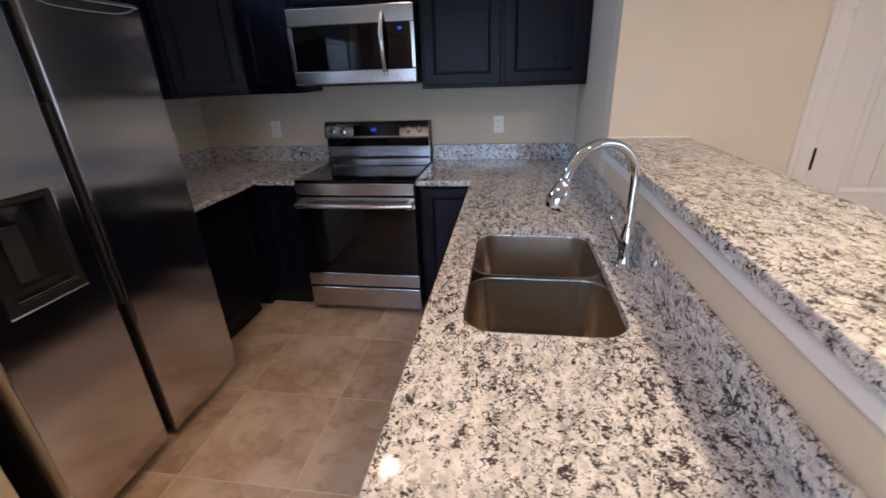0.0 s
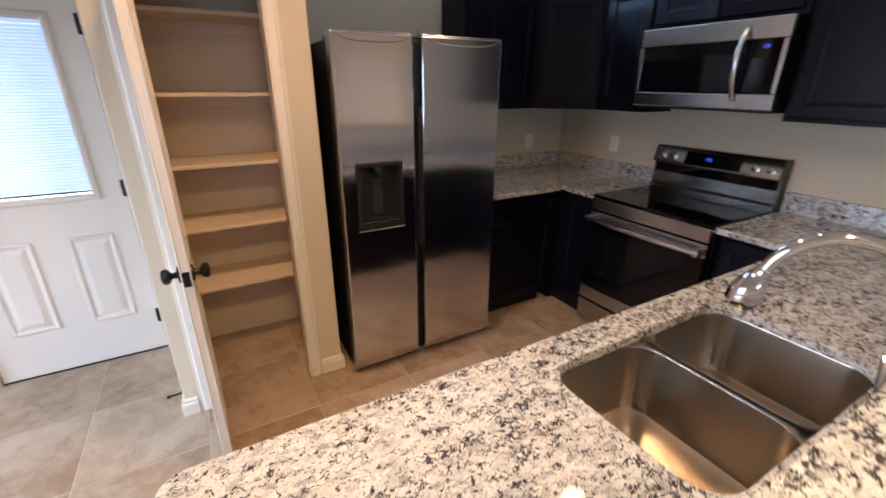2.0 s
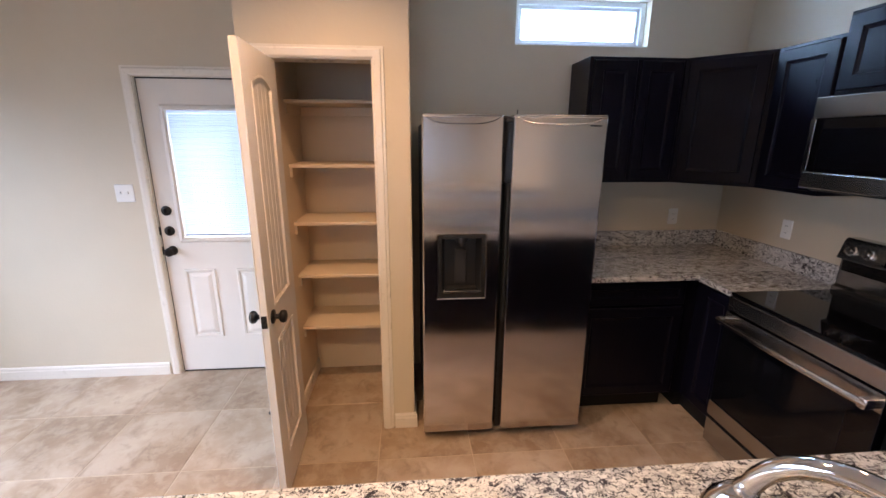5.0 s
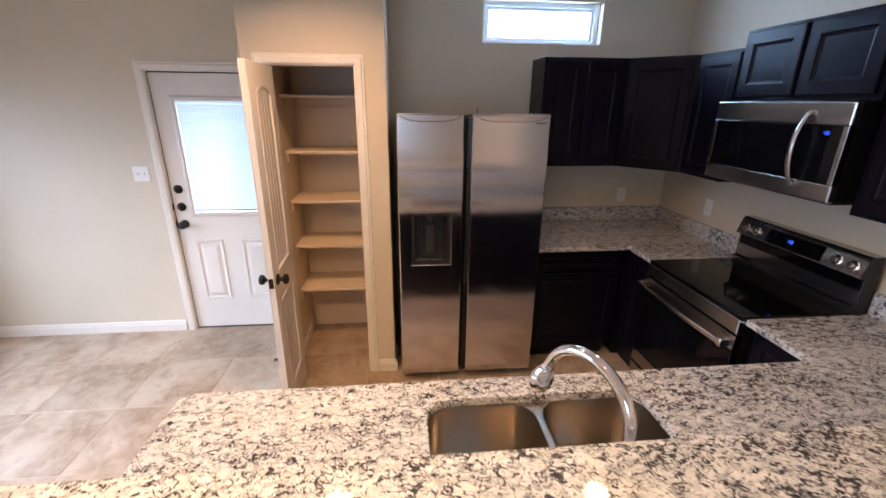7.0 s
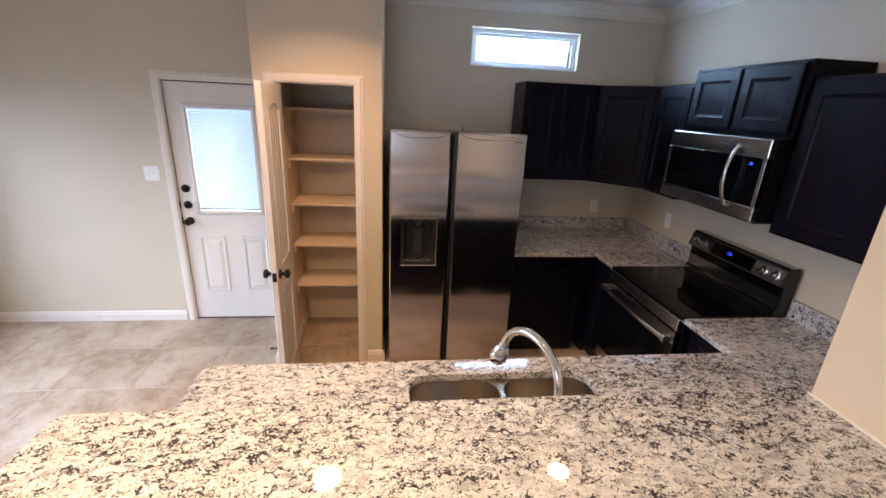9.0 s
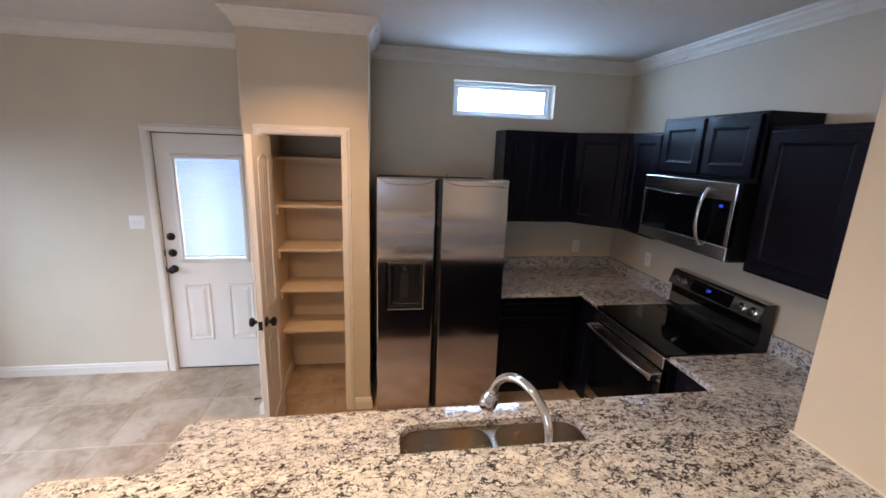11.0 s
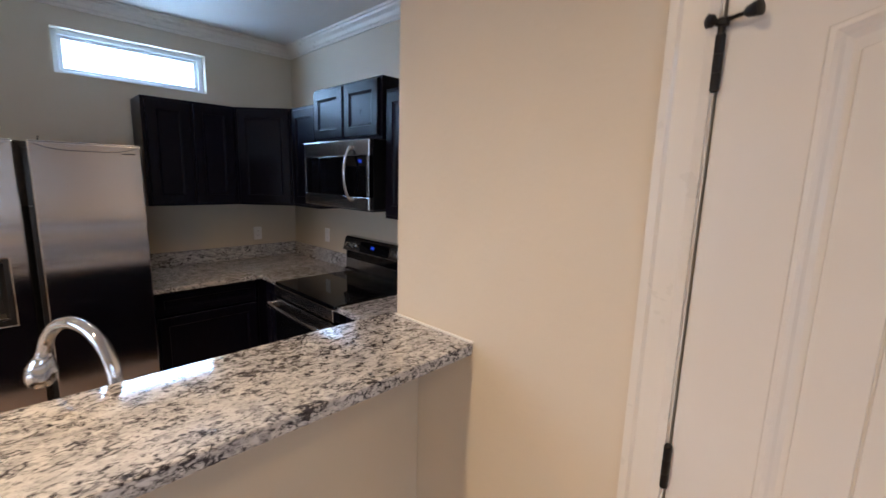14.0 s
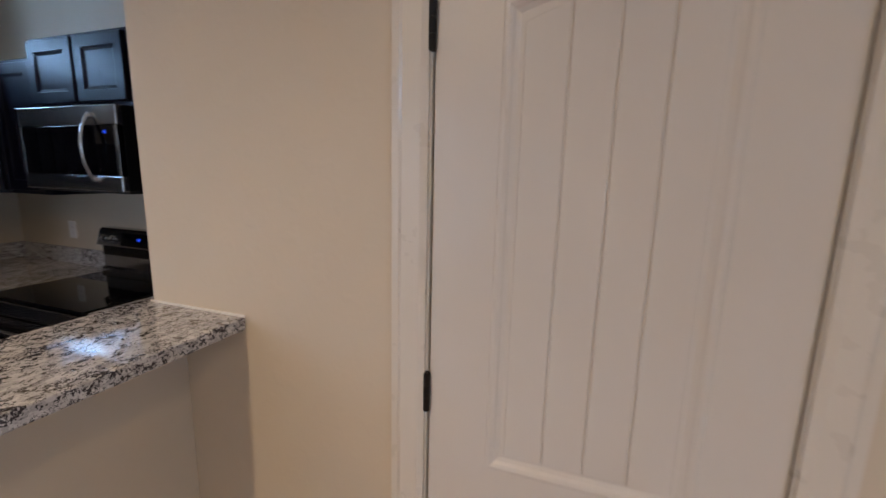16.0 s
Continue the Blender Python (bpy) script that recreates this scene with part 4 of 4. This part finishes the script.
def microwave():
    x0, x1, z0, z1, yf = 1.002, 1.766, 1.455, 1.868, -0.416
    t = thing("over_range_microwave", (1.38, -0.2, z0), "stainless steel over-the-range microwave with a bowed handle", "microwave")
    part("case", abox((x0, yf + 0.03, z0 + 0.004), (x1, -0.004, z1), 0.003), black_enamel, t)
    part("underside", abox((x0 + 0.02, yf + 0.04, z0 - 0.012), (x1 - 0.02, -0.03, z0 + 0.005), 0.004), black_plastic, t)
    part("top_band", abox((x0, yf, 1.772), (x1, yf + 0.032, z1), 0.006), steel_flat, t)
    part("bottom_band", abox((x0, yf, z0), (x1, yf + 0.032, 1.532), 0.006), steel_flat, t)
    d = part("door", abox((x0, yf, 1.533), (1.628, yf + 0.032, 1.771), 0.002), black_glass, t)
    part("window", abox((x0 + 0.026, yf - 0.002, 1.534), (1.520, yf + 0.004, 1.770), 0.001), black_glass, d, "black glass window")
    pan = part("control_panel", abox((1.629, yf, 1.533), (x1, yf + 0.032, 1.771), 0.002), black_glass, t)
    face = part("panel_glass", abox((1.628, yf - 0.002, 1.534), (x1 - 0.022, yf + 0.004, 1.770), 0.001), black_glass, pan)
    digits(pan, (1.668, yf - 0.002, 1.735), (1, 0, 0), (0, 0, 1), (0, -1, 0), 0.0065)
    part("door_stile", abox((1.521, yf - 0.0018, 1.534), (1.626, yf + 0.004, 1.770), 0.001), black_glass, d)
    # handle: a flat bowed steel strap
    rings = []
    for i in range(17):
        s = 2 * i / 16 - 1
        y, z = yf - 0.012 - 0.044 * (1 - s * s), 1.666 + 0.158 * s
        slope = Vector((0, 0.088 * s, 0.158)).normalized()
        out = Vector((0, -slope.z, slope.y))
        half = 0.0135 - 0.003 * abs(s)
        rings.append([tuple(Vector((1.582 + half * math.cos(a), y, z)) + out * 0.0055 * math.sin(a)) for a in [2 * math.pi * k / 14 for k in range(14)]])
    bm = bm_new()
    loft(bm, rings)
    part("handle", bm, knob_steel, d, "bowed polished steel handle", True)
    part("door_edge", abox((x0, yf - 0.0025, 1.533), (x0 + 0.0255, yf + 0.004, 1.771), 0.001), steel_flat, d, "narrow steel door edge")
    part("panel_edge", abox((x1 - 0.0215, yf - 0.0025, 1.533), (x1, yf + 0.004, 1.771), 0.001), steel_flat, pan, "narrow steel panel edge")
    for z in (1.512, 1.818):
        part("handle_post", lathe(bm_new(), (1.582, yf + 0.002, z), (0, -1, 0), [(0, 0.016), (0.014, 0.016), (0.020, 0.012), (0.021, 0.001)], 14), knob_steel, d, "", True)


microwave()


# ---- pantry shelves ----
for k, z in enumerate((0.495, 0.845, 1.180, 1.525, 1.885)):
    t = thing("pantry_shelf", (0.2, -2.68, z), "beige painted wooden pantry shelf on wall cleats", "shelf", "pantry shelves")
    part("board", abox((0.002, PS + 0.092, z - 0.019), (0.350, PN - 0.092, z), 0.002), pantry_paint, t)
    part("cleat", abox((0.002, PS + 0.0905, z - 0.075), (0.335, PS + 0.108, z - 0.0195), 0.002), pantry_paint, t)
    part("cleat", abox((0.002, PN - 0.108, z - 0.075), (0.335, PN - 0.0905, z - 0.0195), 0.002), pantry_paint, t)
    part("cleat", abox((0.001, PS + 0.109, z - 0.075), (0.019, PN - 0.109, z - 0.0195), 0.002), pantry_paint, t)
part("strike", abox((PX - 0.06, PO1 - 0.002, 0.895), (PX - 0.03, PO1 + 0.001, 0.955)), bronze, bpy.data.objects["trim_jamb_pantry"])


# ---- small fittings ----
def outlet(o, out, label):
    o, out = Vector(o), Vector(out)
    ex = UP.cross(out)
    t = thing("wall_outlet", o, label, "outlet", "wall outlets")
    P = lambda u, v, k: tuple(o + ex * u + UP * v + out * k)
    bm = bm_new()
    loft(bm, [[P(u, v, k) for u, v in rounded(-0.036 + q, -0.058 + q, 0.036 - q, 0.058 - q, 0.006, 3)] for k, q in ((0.0005, 0.0), (0.004, 0.0005), (0.006, 0.004))])
    part("cover_plate", bm, white_plastic, t)
    for v in (-0.020, 0.020):
        bm = bm_new()
        loft(bm, [[P(u, v + w, k) for u, w in rounded(-0.016, -0.014, 0.016, 0.014, 0.008, 3)] for k in (0.005, 0.0072)])
        s = part("socket", bm, white_plastic, t)
        for u in (-0.006, 0.006):
            bm = bm_new()
            loft(bm, [[P(u + a, v + b, k) for a, b in rect(-0.0012, -0.004, 0.0012, 0.005)] for k in (0.007, 0.0075)])
            part("slot", bm, grey_plastic, s)


outlet((2.237, 0, 1.155), (0, -1, 0), "white duplex outlet above the granite backsplash")
outlet((0.580, 0, 1.148), (0, -1, 0), "white duplex outlet above the granite backsplash")
outlet((0, -0.360, 1.127), (1, 0, 0), "white duplex outlet under the corner cabinet")


def light_switch():
    y, z = -4.140, 1.320
    t = thing("light_switch", (0, y, z), "white two-gang toggle light switch beside the back door", "light switch")
    bm = bm_new()
    loft(bm, [[(k, y + u, z + v) for u, v in rounded(-0.058 + q, -0.058 + q, 0.058 - q, 0.058 - q, 0.006, 3)] for k, q in ((0.0005, 0.0), (0.004, 0.0005), (0.006, 0.004))])
    part("cover_plate", bm, white_plastic, t)
    for u in (-0.023, 0.023):
        part("toggle", abox((0.005, y + u - 0.004, z - 0.006), (0.016, y + u + 0.004, z + 0.012), 0.002), white_plastic, t)


light_switch()

# the fifth fixture is unseen, added with its lamp to fill the living room
for cx, cy in CANS:
    t = thing("recessed_light", (cx, cy, CEIL), "lit round recessed ceiling light with a white trim ring", "ceiling light", "recessed lights")
    part("trim_ring", prism(bm_new(), [[(cx + 0.095 * math.cos(a * math.pi / 16), cy + 0.095 * math.sin(a * math.pi / 16)) for a in range(32)], [(cx + 0.070 * math.cos(a * math.pi / 16), cy + 0.070 * math.sin(a * math.pi / 16)) for a in range(32)]], XY, CEIL - 0.010, CEIL - 0.0005, 0.003, 60), white_plastic, t)
    part("lens", lathe(bm_new(), (cx, cy, CEIL - 0.0005), (0, 0, -1), [(0, 0.0695), (0.006, 0.0695), (0.008, 0.055), (0.0085, 0.001)], 32), lamp_glow, t)

t = thing("door_stop", (0.60, PS, 0.05), "black baseboard door stop with a rubber tip", "door stop")
part("rod", tube(bm_new(), [(0.60, PS - 0.014, 0.052), (0.60, PS - 0.075, 0.050)], 0.005, 10), bronze, t)
part("tip", lathe(bm_new(), (0.60, PS - 0.070, 0.050), (0, -1, 0), [(0, 0.009), (0.012, 0.010), (0.016, 0.007)], 12), black_plastic, t)
part("flange", lathe(bm_new(), (0.60, PS - 0.0145, 0.052), (0, -1, 0), [(0, 0.014), (0.004, 0.013), (0.006, 0.006)], 12), bronze, t)

# ---- floor tiles ----
TILE, GX, GY = 0.510, 0.985, -0.955
bm = bm_new()
box(bm, (0.0025, 0.0025, -0.012), (TILE - 0.0025, TILE - 0.0025, 0.0), 0.0015, 1)
tile_mesh = finish(bm, "tile", tile_mat)
for i in range(-2, 12):
    for j in range(-10, 3):
        x, y = GX + i * TILE, GY + j * TILE
        if x > EX or x < -TILE or y > 0 or y < SY - TILE:
            continue
        ob = new("tile", tile_mesh)
        ob.location = (x, y, 0)
        ob.parent = floor
